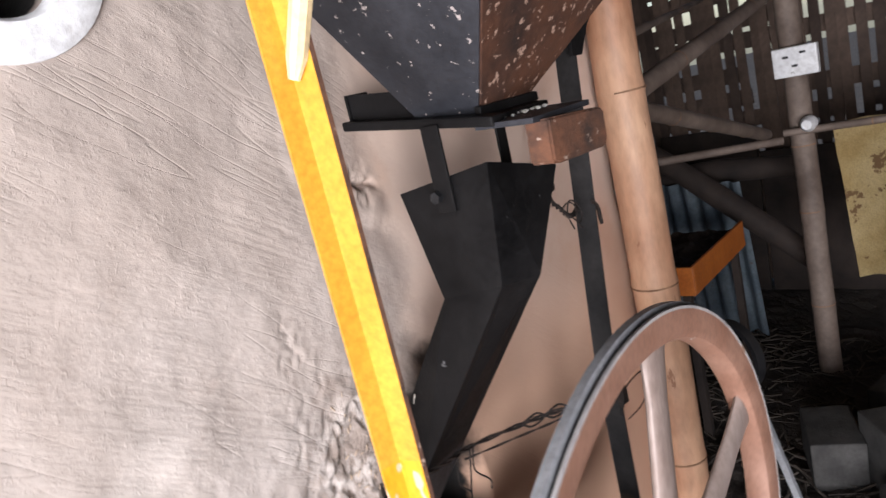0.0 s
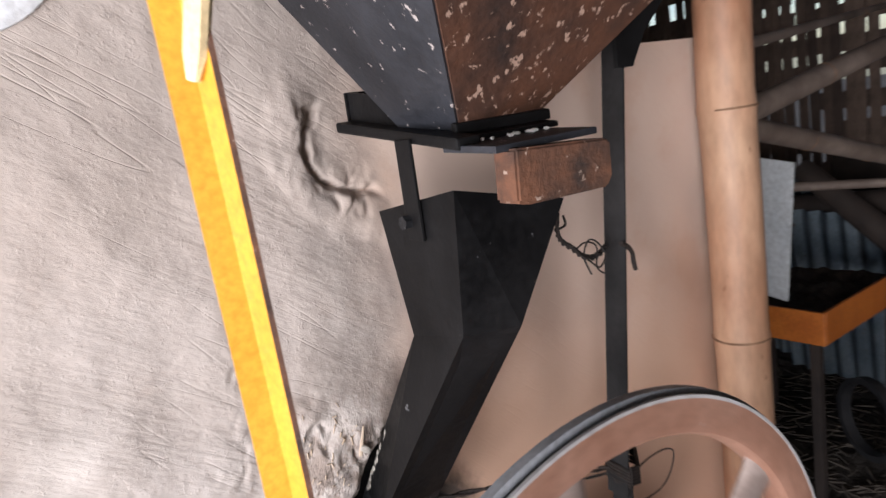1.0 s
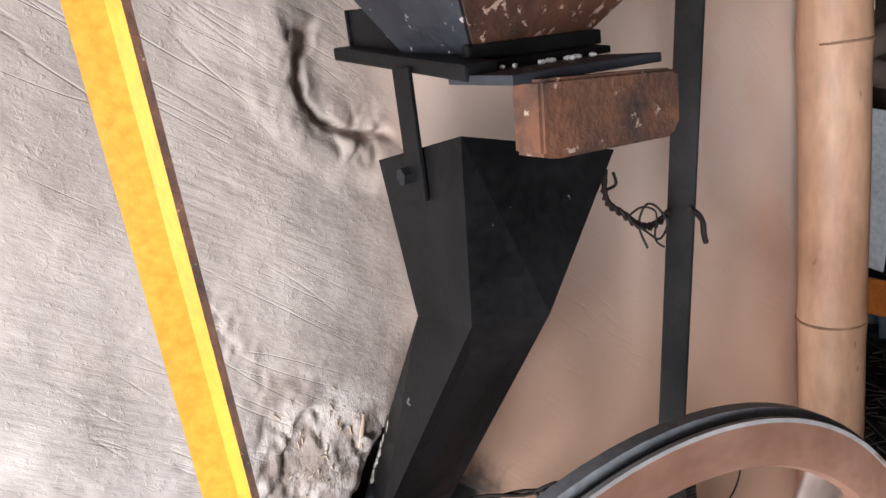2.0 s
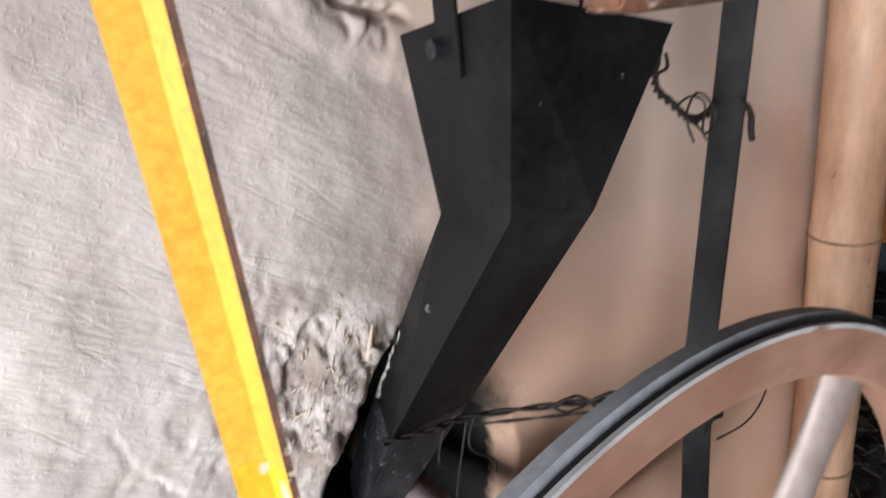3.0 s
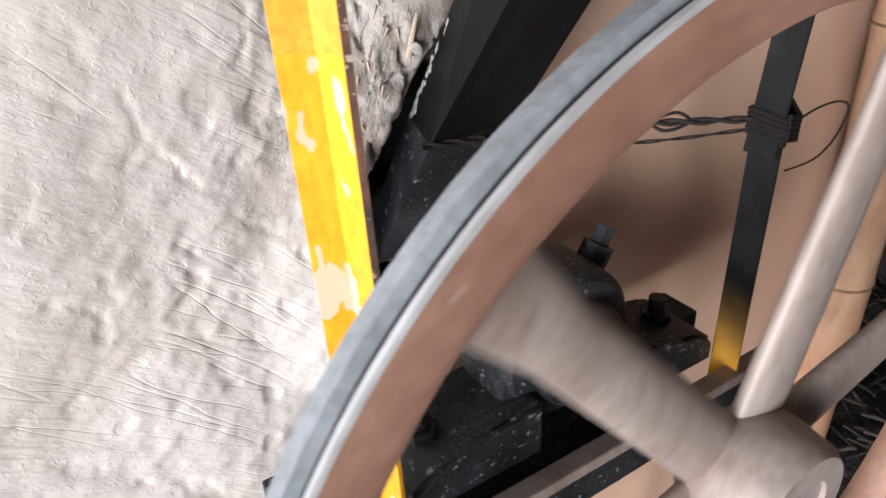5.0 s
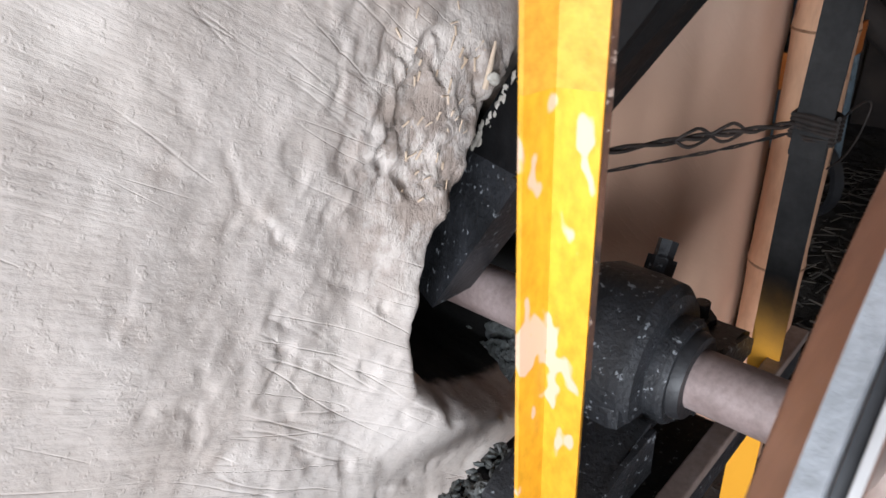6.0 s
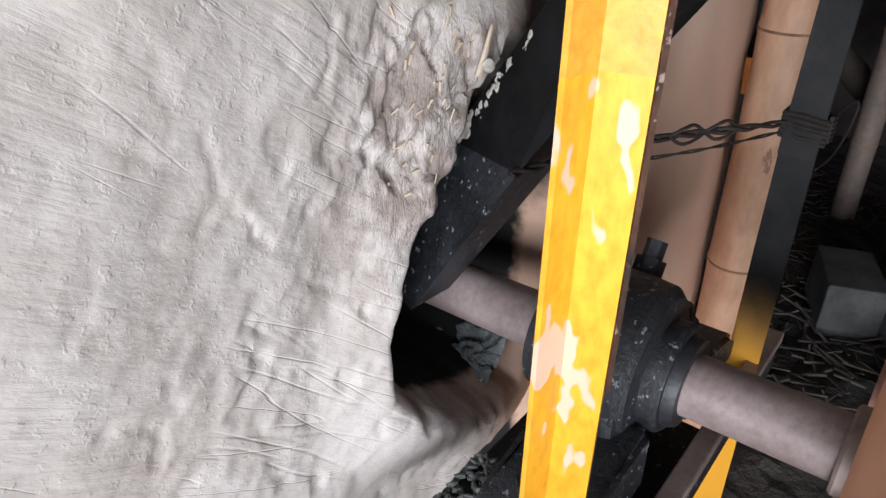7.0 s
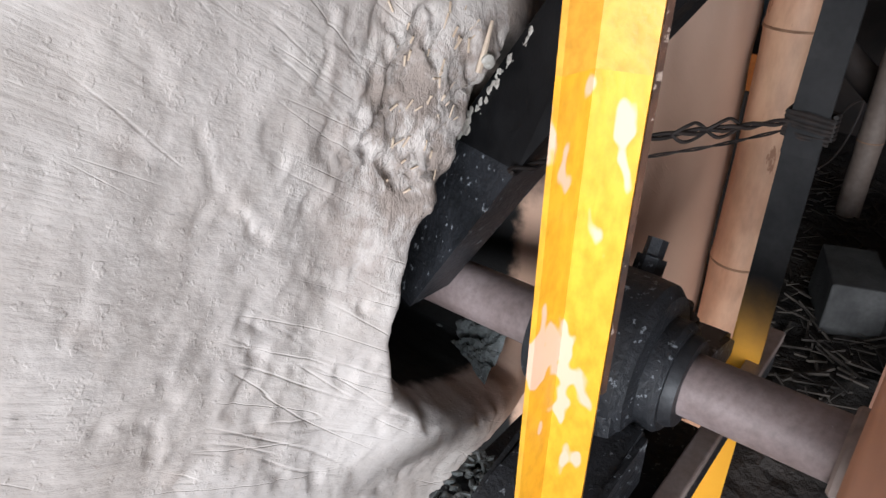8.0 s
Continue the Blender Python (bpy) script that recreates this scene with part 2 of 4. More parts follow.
ASH_PALE = material("pale_dried_mud", ((0.30, 0.27, 0.235), (0.46, 0.43, 0.38)), 0.95, scale=40, fine=160, bump=0.6)
STRAW = material("dry_straw", ((0.36, 0.27, 0.19), (0.54, 0.43, 0.33)), 0.85, scale=20, fine=120)
# litter, earth and orange paint: the shed's shade is put into these colours
LITTER = material("shaded_straw_litter", ((0.028, 0.022, 0.018), (0.085, 0.069, 0.055)), 0.95, scale=9, fine=60)
GROUND = material("shaded_littered_earth", ((0.018, 0.015, 0.013), (0.055, 0.046, 0.04)), 0.95, scale=5, fine=60, bump=0.8, dist=0.012,
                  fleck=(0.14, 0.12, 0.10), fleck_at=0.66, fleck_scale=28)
ORANGE = material("orange_paint", ((0.36, 0.095, 0.015), (0.50, 0.15, 0.025)), 0.5, scale=8, fine=90, fleck=(0.08, 0.035, 0.02), fleck_at=0.64)
BLUE_SHEET = material("blue_grey_corrugated_metal", ((0.11, 0.15, 0.19), (0.22, 0.27, 0.31)), 0.55, 0.3, scale=5, fine=70,
                      fleck=(0.13, 0.09, 0.07), fleck_at=0.66)
WHITE_SHEET = material("white_corrugated_sheet", ((0.55, 0.58, 0.60), (0.70, 0.72, 0.73)), 0.6, scale=6, fine=60)
SACKING = material("yellow_woven_sack", ((0.45, 0.32, 0.13), (0.60, 0.47, 0.24)), 0.9, scale=7, fine=160, bump=0.5,
                   fleck=(0.22, 0.13, 0.06), fleck_at=0.61, fleck_scale=9)
# block colour lowered to hold the shade at the shed's back
CONCRETE = material("shade_darkened_block", ((0.032, 0.031, 0.030), (0.072, 0.070, 0.067)), 0.92, scale=9, fine=90, bump=0.5)
PLASTIC = material("white_plastic", ((0.66, 0.67, 0.69), (0.74, 0.75, 0.76)), 0.45, scale=9, fine=60, fleck=(0.2, 0.18, 0.17), fleck_at=0.70, fleck_scale=20)
BROWN_WALL = material("added_brown_wall", ((0.10, 0.075, 0.06), (0.17, 0.13, 0.105)), 0.9, scale=3, fine=40)
THATCH = material("unseen_roof_thatch", ((0.06, 0.045, 0.035), (0.13, 0.10, 0.075)), 0.95, scale=6, fine=60, bump=0.8, dist=0.02)
# timber colour lowered because the logs stand in shade
TIMBER = material("shade_darkened_timber", ((0.012, 0.008, 0.007), (0.034, 0.023, 0.018)), 0.85, scale=6, fine=60, bump=0.4)


# ---- mesh helpers ----
def mesh_of(bm, name, mat, smooth=None):
    bmesh.ops.recalc_face_normals(bm, faces=bm.faces)
    me = bpy.data.meshes.new(name)
    bm.to_mesh(me)
    bm.free()
    me.materials.append(mat)
    if smooth:
        for p in me.polygons:
            p.use_smooth = True
        me.set_sharp_from_angle(angle=radians(smooth))
    return me


def thing(name, bm, mat, label, category, group="", kind="", smooth=None):
    return tagged(new(name, mesh_of(bm, name, mat, smooth)), label, category, group, kind)


def base(name, label, category, at=(0, 0, 0), group="", kind=""):
    ob = new(name)
    ob.location = at
    ob.empty_display_size = 0.05
    return tagged(ob, label, category, group, kind)


def part(name, bm, mat, parent, label="", smooth=None):
    ob = new(name, mesh_of(bm, name, mat, smooth))
    ob.parent = parent
    if label:
        tagged(ob, label)
    return ob


def box(x0, x1, y0, y1, z0, z1, bevel=0.0, bm=None, turn=None):
    bm = bm or bmesh.new()
    m = Matrix.Translation(((x0 + x1) / 2, (y0 + y1) / 2, (z0 + z1) / 2))
    if turn:
        m = m @ turn
    g = bmesh.ops.create_cube(bm, size=1, matrix=m @ Matrix.Diagonal((x1 - x0, y1 - y0, z1 - z0, 1)))
    if bevel:
        es = list({e for v in g["verts"] for e in v.link_edges})
        bmesh.ops.bevel(bm, geom=es, offset=bevel, segments=2, affect="EDGES", profile=0.6)
    return bm


def prism(outline, z0, z1, bm=None, bevel=0.0):
    """Extrude an xy outline from z0 to z1."""
    bm = bm or bmesh.new()
    lo = [bm.verts.new((x, y, z0)) for x, y in outline]
    hi = [bm.verts.new((x, y, z1)) for x, y in outline]
    k = len(outline)
    bm.faces.new(lo[::-1]), bm.faces.new(hi)
    for i in range(k):
        bm.faces.new((lo[i], lo[(i + 1) % k], hi[(i + 1) % k], hi[i]))
    if bevel:
        bmesh.ops.bevel(bm, geom=bm.edges[:], offset=bevel, segments=2, affect="EDGES")
    return bm


def loft(rings, bm=None, closed=True, caps=False):
    bm = bm or bmesh.new()
    vs = [[bm.verts.new(p) for p in r] for r in rings]
    k = len(vs[0])
    for a, b in zip(vs, vs[1:]):
        for i in range(k if closed else k - 1):
            j = (i + 1) % k
            bm.faces.new((a[i], a[j], b[j], b[i]))
    if caps:
        bm.faces.new(vs[0][::-1]), bm.faces.new(vs[-1])
    return bm


def tube(points, radius, sides=8, bm=None, caps=True):
    """A round bar along points; radius is a number or a list."""
    pts = [Vector(p) for p in points]
    rad = radius if isinstance(radius, (list, tuple)) else [radius] * len(pts)
    rings, side = [], None
    for i, p in enumerate(pts):
        d = (pts[min(i + 1, len(pts) - 1)] - pts[max(i - 1, 0)]).normalized()
        side = (d.orthogonal() if side is None else side - d * side.dot(d)).normalized()
        up = d.cross(side)
        rings.append([p + rad[i] * (math.cos(a) * side + math.sin(a) * up) for a in (2 * math.pi * s / sides for s in range(sides))])
    return loft(rings, bm, True, caps)


def lathe(profile, sides=64, bm=None):
    """Turn a closed profile of (radius, y) about the y axis."""
    bm = bm or bmesh.new()
    rings = []
    for s in range(sides):
        a = 2 * math.pi * s / sides
        rings.append([bm.verts.new((r * math.sin(a), y, r * math.cos(a))) for r, y in profile])
    k = len(profile)
    for s in range(sides):
        a, b = rings[s], rings[(s + 1) % sides]
        for i in range(k):
            j = (i + 1) % k
            bm.faces.new((a[i], a[j], b[j], b[i]))
    bmesh.ops.remove_doubles(bm, verts=bm.verts[:], dist=1e-6)
    return bm


def fbm(x, y, z, octaves=4):
    return noise.fractal(Vector((x, y, z)), 0.9, 2.1, octaves, noise_basis="PERLIN_ORIGINAL")


def sheet(nx, nz, place):
    """A grid of faces; place(i / nx, j / nz) gives each vertex."""
    vs = [place(i / nx, j / nz) for j in range(nz + 1) for i in range(nx + 1)]
    w = nx + 1
    return vs, [(j * w + i, j * w + i + 1, (j + 1) * w + i + 1, (j + 1) * w + i) for j in range(nz) for i in range(nx)]


def smoothstep(a, b, x):
    t = min(1, max(0, (x - a) / (b - a)))
    return t * t * (3 - 2 * t)


# ---- ground ----
def ground_height(x, y):
    return 0.03 * fbm(x * 1.7, y * 1.7, 0.3) + 0.02 * abs(fbm(x * 9, y * 9, 2.0, 3)) - 0.02


vs, fs = sheet(200, 160, lambda u, v: (-1.0 + 7 * u, -2.5 + 5.6 * v, ground_height(-1.0 + 7 * u, -2.5 + 5.6 * v)))
me = bpy.data.meshes.new("ground")
me.from_pydata(vs, [], fs)
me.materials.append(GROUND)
tagged(new("ground", me), "earth floor littered with husk and chips, darkened for the shed's shade", "ground", kind="structure")
tagged(new("ground_outside", mesh_of(box(-40, 40, -40, 40, -0.3, -0.09), "ground_outside", GROUND)), "bare earth beyond the shed, in the floor's darkened colour", "ground", kind="structure")

# ---- mud furnace wall ----
HOLE = [(0.743, 0.792), (0.749, 0.733), (0.793, 0.669), (0.889, 0.618), (0.97, 0.605), (1.02, 0.65), (1.035, 0.80), (1.028, 0.855), (0.99, 0.895),
        (0.93, 0.96), (0.885, 1.04), (0.852, 1.0), (0.802, 0.918), (0.774, 0.883)]


def outside(px, pz, poly):
    """Distance to an outline, negative inside."""
    best, inside = 9.0, False
    for (ax, az), (bx, bz) in zip(poly, poly[1:] + poly[:1]):
        dx, dz = bx - ax, bz - az
        t = max(0, min(1, ((px - ax) * dx + (pz - az) * dz) / (dx * dx + dz * dz)))
        best = min(best, math.hypot(px - ax - t * dx, pz - az - t * dz))
        if (az > pz) != (bz > pz) and px < ax + (pz - az) / (bz - az) * dx:
            inside = not inside
    return -best if inside else best


# x, z of both ends, half width and depth of each
SCARS = [
    (0.575, 1.041, 0.589, 0.990, 0.006, 0.003), (0.589, 0.985, 0.627, 0.937, 0.006, 0.005), (0.653, 0.900, 0.684, 0.869, 0.004, 0.004),
    (0.684, 0.869, 0.719, 0.828, 0.004, 0.003), (0.677, 1.000, 0.688, 0.975, 0.008, 0.005), (0.587, 0.783, 0.605, 0.764, 0.005, 0.003),
    (0.587, 0.878, 0.618, 0.824, 0.005, 0.003), (0.443, 0.945, 0.480, 0.896, 0.004, 0.0018), (0.512, 1.058, 0.563, 1.019, 0.006, 0.0016),
    (0.483, 0.876, 0.528, 0.812, 0.005, 0.0018), (0.718, 0.881, 0.757, 0.860, 0.003, 0.003), (0.736, 1.371, 0.786, 1.326, 0.004, 0.0018),
    (0.769, 1.398, 0.823, 1.346, 0.004, 0.0018)]


def mud_y(x, z):
    """The wall's face: 0 on average, less towards the room."""
    y = 0.014 * fbm(x * 2.2, 5.0, z * 2.2, 3)
    s, c = x * 0.91 + z * 0.42 + 0.05 * fbm(x * 2, 1, z * 2, 2), z * 0.91 - x * 0.42 + 0.06 * fbm(x * 1.5, 7, z * 1.5, 2)
    smooth_side = smoothstep(1.02, 0.9, x)
    y += (0.0002 + 0.0005 * smooth_side) * fbm(s * 3, 3.0, c * 34, 3)
    y += (0.0005 + 0.0022 * smooth_side) * fbm(x * 11, 2.0, z * 11, 3)
    rough = smoothstep(0.20, 0.03, abs(x - 0.80 + 0.35 * (z - 0.98)) + 0.55 * abs(z - 0.97))
    r, a = math.hypot(x - 0.925, z - 1.45), math.atan2(z - 1.45, x - 0.925)
    arc = smoothstep(2.2, 2.6, a) + smoothstep(-1.2, -1.6, a)
    rr = r - 0.078 - 0.014 * fbm(x * 20, 1, z * 20, 3)
    rough = max(rough, 0.5 * arc * smoothstep(0.05, 0.005, abs(rr)))
    lumpy = smoothstep(0.40, 0.10, math.hypot(x - 0.70, (z - 0.74) * 0.75)) * smooth_side
    if rough > 0.01 and smooth_side > 0.01:
        # clods with dark crevices between them, and ragged straw streaks
        w = 0.35 + 0.65 * smoothstep(-0.15, 0.25, fbm(x * 13, 9.0, z * 11, 2))
        px, pz = x + 0.010 * fbm(x * 40, 1, z * 40, 2), z + 0.010 * fbm(x * 40, 6, z * 40, 2)
        crevice = smoothstep(0.075, 0.0, abs(fbm(px * 19, 4.0, pz * 14, 2)))
        y += rough * smooth_side * w * (0.011 * crevice - 0.011 * fbm(px * 30, 7.0, pz * 20, 3) - 0.004 * fbm(x * 95, 4.0, z * 42, 2))
    if lumpy > 0.01:
        pit = smoothstep(0.30, 0.55, fbm(x * 26, 3.0, z * 26, 2))
        y += lumpy * (0.0035 * pit - 0.0016 * max(0.0, fbm(x * 15 + 4, 8.0, z * 19, 3)) - 0.0016 * fbm(x * 42, 6.0, z * 42, 3) - 0.0012 * fbm(s * 22, 5, c * 60, 2))
    # gouges and pressed strokes of the plasterer's hand
    for x0, z0, x1, z1, width, depth in SCARS:
        if min(x0, x1) - 0.03 < x < max(x0, x1) + 0.03 and min(z0, z1) - 0.03 < z < max(z0, z1) + 0.03:
            dx, dz = x1 - x0, z1 - z0
            ln = math.hypot(dx, dz)
            t = ((x - x0) * dx + (z - z0) * dz) / ln
            off = ((x - x0) * dz - (z - z0) * dx) / ln + 0.007 * fbm(x * 48, 2, z * 48, 3)
            fade = smoothstep(-0.006, 0.008, t) * smoothstep(ln + 0.006, ln - 0.008, t)
            y += fade * depth * (0.6 * smoothstep(0.8 * width, 0.0, abs(off)) - 0.12 * smoothstep(1.2 * width, 0.0, abs(off + 1.6 * width)))
    # broken ring of cracked plaster behind the gate
    y += arc * (0.014 * smoothstep(0.009, 0.0, abs(rr)) - 0.008 * smoothstep(0.04, 0.0, abs(rr - 0.024)))
    # the mouth, with a swollen rim
    d = outside(x, z, HOLE) + 0.003 * fbm(x * 30, 3, z * 30, 2)
    y -= 0.022 * smoothstep(0.10, 0.02, d) * smooth_side * smoothstep(-0.005, 0.02, d)
    y += 0.27 * smoothstep(0.006, -0.060, d)
    # undercut below the sill
    low = smoothstep(0.012, -0.012, z - 0.50 - 0.33 * (x - 0.836) + 0.006 * fbm(x * 25, 8, z * 5, 3)) * smoothstep(0.80, 0.83, x) * smoothstep(1.06, 1.02, x)
    y += 0.20 * low
    # flue hole high up
    y += 0.25 * smoothstep(0.006, -0.006, math.hypot(x - 0.505, z - 1.715) - 0.062)
    return y


def columns(*runs):
    """x positions in runs of (end, step) from 0.10 on."""
    xs = [0.10]
    for end, step in runs:
        n = max(1, round((end - xs[-1]) / step))
        xs += [xs[-1] + (end - xs[-1]) * (q + 1) / n for q in range(n)]
    return xs


def wall_patch(name, xs, z0, z1, step, thick=0.6, low_from=9.0, low_top=0.0):
    """A plastered block; past x = low_from it only reaches up to low_top."""
    nx, nz = len(xs) - 1, round((z1 - z0) / step)

    def place(u, v):
        x, z = xs[round(u * nx)], z0 + (z1 - z0) * v
        z = min(z, low_top + 0.0004 * v) if x > low_from else z
        return x, mud_y(x, z), z

    verts, faces = sheet(nx, nz, place)
    w = nx + 1
    rim = [i for i in range(w)] + [j * w + nx for j in range(1, nz + 1)] + [nz * w + i for i in range(nx - 1, -1, -1)] + [j * w for j in range(nz - 1, 0, -1)]
    back = len(verts)
    verts += [(verts[i][0], thick, verts[i][2]) for i in rim]
    k = len(rim)
    faces += [(rim[i], back + i, back + (i + 1) % k, rim[(i + 1) % k]) for i in range(k)]
    faces.append(tuple(back + i for i in range(k)))
    m = bpy.data.meshes.new(name)
    m.from_pydata(verts, [], faces)
    m.materials.append(MUD)
    front = nx * nz
    for k, p in enumerate(m.polygons):
        p.use_smooth = k < front
    return m


FINE = ((1.05, 0.0036), (1.16, 0.006))
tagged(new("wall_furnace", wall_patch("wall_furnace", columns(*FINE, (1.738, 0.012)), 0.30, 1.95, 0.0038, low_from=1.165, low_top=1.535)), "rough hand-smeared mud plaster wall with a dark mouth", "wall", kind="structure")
tagged(new("wall_furnace_foot", wall_patch("wall_furnace_foot", columns((1.738, 0.02)), -0.05, 0.30, 0.02)), "mud plaster foot of the furnace wall", "wall", kind="structure")
tagged(new("wall_furnace_far", wall_patch("wall_furnace_far", [-1.7 + 0.036 * q for q in range(51)], -0.05, 1.95, 0.03)), "hand-smeared mud plaster wall", "wall", kind="structure")

ring = [(0.066, -0.004), (0.072, -0.016), (0.095, -0.018), (0.112, -0.010), (0.116, 0.02), (0.066, 0.02)]
ob = thing("flue_collar", lathe(ring, 48), WHITEWASH, "whitewashed round collar about a dark flue hole", "collar", smooth=40)
ob.location = (0.505, 0.0, 1.715)


# ---- the steel stand ----
def angle_iron(a, corner, b, z0, z1, t=0.004, bevel=0.0007):
    """An L section: flange a to corner to b, t thick, thickness on the outer side."""
    a, c, b = Vector(a), Vector(corner), Vector(b)
    d1, d2 = (a - c).normalized(), (b - c).normalized()
    out = -(d1 + d2).normalized() * t * 1.414
    n1, n2 = Vector((-d1.y, d1.x)), Vector((-d2.y, d2.x))
    n1 = n1 if n1.dot(out) > 0 else -n1
    n2 = n2 if n2.dot(out) > 0 else -n2
    return prism([a, c, b, b + n2 * t, c + out, a + n1 * t], z0, z1, bevel=bevel)


stand = base("machine_stand", "welded angle-iron stand, yellow paint chipped and half sooted black", "stand", (0.66, -0.2, 0))


def stand_part(name, bm, mat, label=""):
    bm.transform(Matrix.Translation((-0.66, 0.2, 0)))
    return part(name, bm, mat, stand, label)




def leaning(bm):
    """The yellow leg leans a little outwards and to the furnace door's side as it rises."""
    for v in bm.verts:
        v.co.x += -0.0319 * (v.co.z - 1)
        v.co.y += -0.0246 * (v.co.z - 1)
    return bm


L0, L1, L2 = (0.6405, -0.2118), (0.6645, -0.2164), (0.6702, -0.2435)
stand_part("leg", leaning(angle_iron(L0, L1, L2, 1.10, 2.1, bevel=0)), YELLOW_CLEAN, "yellow painted angle-iron leg")
stand_part("leg", leaning(angle_iron(L0, L1, L2, -0.02, 1.10, bevel=0)), YELLOW, "yellow leg with paint chipped to primer")
stand_part("worn_edge", leaning(prism([(L2[0] - 0.0006, L2[1] - 0.0012), (L2[0] + 0.0046, L2[1] - 0.0025), (L2[0] + 0.0050, L2[1] + 0.004), (L2[0] + 0.0040, L2[1] + 0.004), (L2[0] + 0.0036, L2[1] - 0.0004)], 0.9, 2.1)), RUST, "rusted bare edge of the leg")
RL = ((1.112, -0.2565), (1.114, -0.2225), (1.148, -0.2225))


def leaning_right(bm):
    """The far leg's upper length leans outwards from its splice at the wire binding."""
    for v in bm.verts:
        v.co.x += 0.121 * (v.co.z - 1)
    return bm


stand_part("leg", leaning_right(angle_iron(*RL, 0.925, 2.1, 0.003)), SOOTED_LEG, "angle-iron leg blackened by soot")
LOW = [(x + 0.001, y + 0.001) for x, y in RL]
stand_part("leg", angle_iron(*LOW, -0.02, 0.965, 0.003), SOOTED_LEG, "angle-iron foot, yellow below and sooted above")
bm = loft([[(1.157, -0.258, 1.49), (1.186, -0.258, 1.49), (1.186, -0.252, 1.49), (1.157, -0.252, 1.49)], [(1.152, -0.262, 1.54), (1.208, -0.262, 1.53), (1.208, -0.256, 1.53), (1.152, -0.256, 1.54)],
           [(1.145, -0.29, 1.66), (1.300, -0.29, 1.64), (1.300, -0.284, 1.64), (1.145, -0.284, 1.66)]], None, True, True)
stand_part("bracket", bm, BLACK_STEEL, "black bracket under the hopper")
brace = tube([(0.642, -0.237, 1.525), (0.646, -0.245, 1.545), (0.655, -0.275, 1.62), (0.690, -0.37, 1.85)], [0.006, 0.011, 0.012, 0.012], 10)
stand_part("brace", brace, CREAM, "cream-painted brace welded to the leg")
stand_part("crossbeam", box(0.60, 1.20, -0.258, -0.236, 0.600, 0.646, 0.003), IRON, "greasy black crossbeam")
stand_part("beam_lip", box(0.60, 1.20, -0.262, -0.240, 0.647, 0.662, 0.002), SPOKE, "worn brown lip of the crossbeam")
stand_part("crossbeam", box(0.60, 1.20, -0.130, -0.070, 0.600, 0.640, 0.003), IRON, "greasy black crossbeam")
stand_part("bed_plate", box(0.62, 1.02, -0.236, -0.131, 0.604, 0.610, 0.001), IRON, "sooty bed plate between the crossbeams")

# ---- hopper ----
hopper = base("hopper", "rusty sheet-steel feed hopper narrowing to a gate", "hopper", (0.95, -0.21, 1.447))
Hb = [Vector((0.901, -0.254, 1.447)), Vector((1.005, -0.250, 1.447)), Vector((1.005, -0.166, 1.456)), Vector((0.890, -0.166, 1.456))]
HT, HR = 0.52, 1.15
Ht = [Hb[0] + HT * Vector((-0.67, -0.76, 1)), Hb[1] + HT * Vector((HR, -0.74, 1)), Hb[2] + HT * Vector((HR, 0.26, 1)), Hb[3] + HT * Vector((-0.68, 0.26, 1))]


def plate(corners, t=0.003):
    """A thin sheet with thickness from four corners."""
    c = [Vector(p) - Vector(hopper.location) for p in corners]
    n = (c[1] - c[0]).cross(c[3] - c[0]).normalized() * t
    return loft([c, [p + n for p in c]], None, True, True)


part("side_panel", plate([Hb[3], Hb[0], Ht[0], Ht[3]]), HOPPER_STEEL, hopper, "dull blue-grey steel side")
part("front_panel", plate([Hb[0], Hb[1], Ht[1], Ht[0]]), RUSTY_STEEL, hopper, "rust-brown steel front")
part("side_panel", plate([Hb[1], Hb[2], Ht[2], Ht[1]]), RUSTY_STEEL, hopper)
part("back_panel", plate([Hb[2], Hb[3], Ht[3], Ht[2]]), HOPPER_STEEL, hopper)

# ---- sliding gate below the hopper ----
gate = base("slide_gate", "blackened steel slide gate tray with rice grains on it", "gate", (0.95, -0.2, 1.43))


def gate_part(name, bm, mat, label=""):
    bm.transform(Matrix.Translation((-0.95, 0.2, -1.43)))
    return part(name, bm, mat, gate, label)


def sloped_part(name, bm, mat, label=""):
    """The tray rises towards the wall."""
    for v in bm.verts:
        v.co.z += 0.115 * max(0.0, v.co.y + 0.30)
        v.co.x += 0.06 * max(0.0, v.co.y + 0.30)
    return gate_part(name, bm, mat, label)


sloped_part("plate", box(0.868, 1.014, -0.285, -0.06, 1.434, 1.440, 0.001), BLACK_STEEL)
sloped_part("rail", box(0.860, 0.890, -0.300, -0.035, 1.430, 1.443, 0.003), BLACK_STEEL)
sloped_part("rail_flange", box(0.884, 0.888, -0.16, -0.035, 1.440, 1.478, 0.001), BLACK_STEEL)
sloped_part("rail_flange", box(0.880, 0.925, -0.036, -0.032, 1.436, 1.478, 0.001), BLACK_STEEL)
sloped_part("rail", box(0.884, 1.020, -0.268, -0.258, 1.440, 1.452, 0.002), BLACK_STEEL)
sloped_part("tongue", box(0.862, 1.000, -0.352, -0.270, 1.426, 1.433, 0.001), HOPPER_STEEL, "grey sliding tongue")
blk = prism([(-0.062, -0.024), (-0.050, -0.027), (0.056, -0.023), (0.063, -0.012), (0.062, 0.022), (0.054, 0.026), (-0.062, 0.026)], -0.017, 0.017, bevel=0.0025)
blk.transform(Matrix.Translation((0.936, -0.350, 1.399)) @ pose(0, 0, 0, 0, 3, -3) @ pose(0, 0, 0, 90, 0, 0))
gate_part("pull_block", blk, RUST, "rust-brown pull block")
strap = box(0.8605, 0.8645, -0.216, -0.188, 1.335, 1.446, 0.001)
gate_part("strap", strap, BLACK_STEEL)
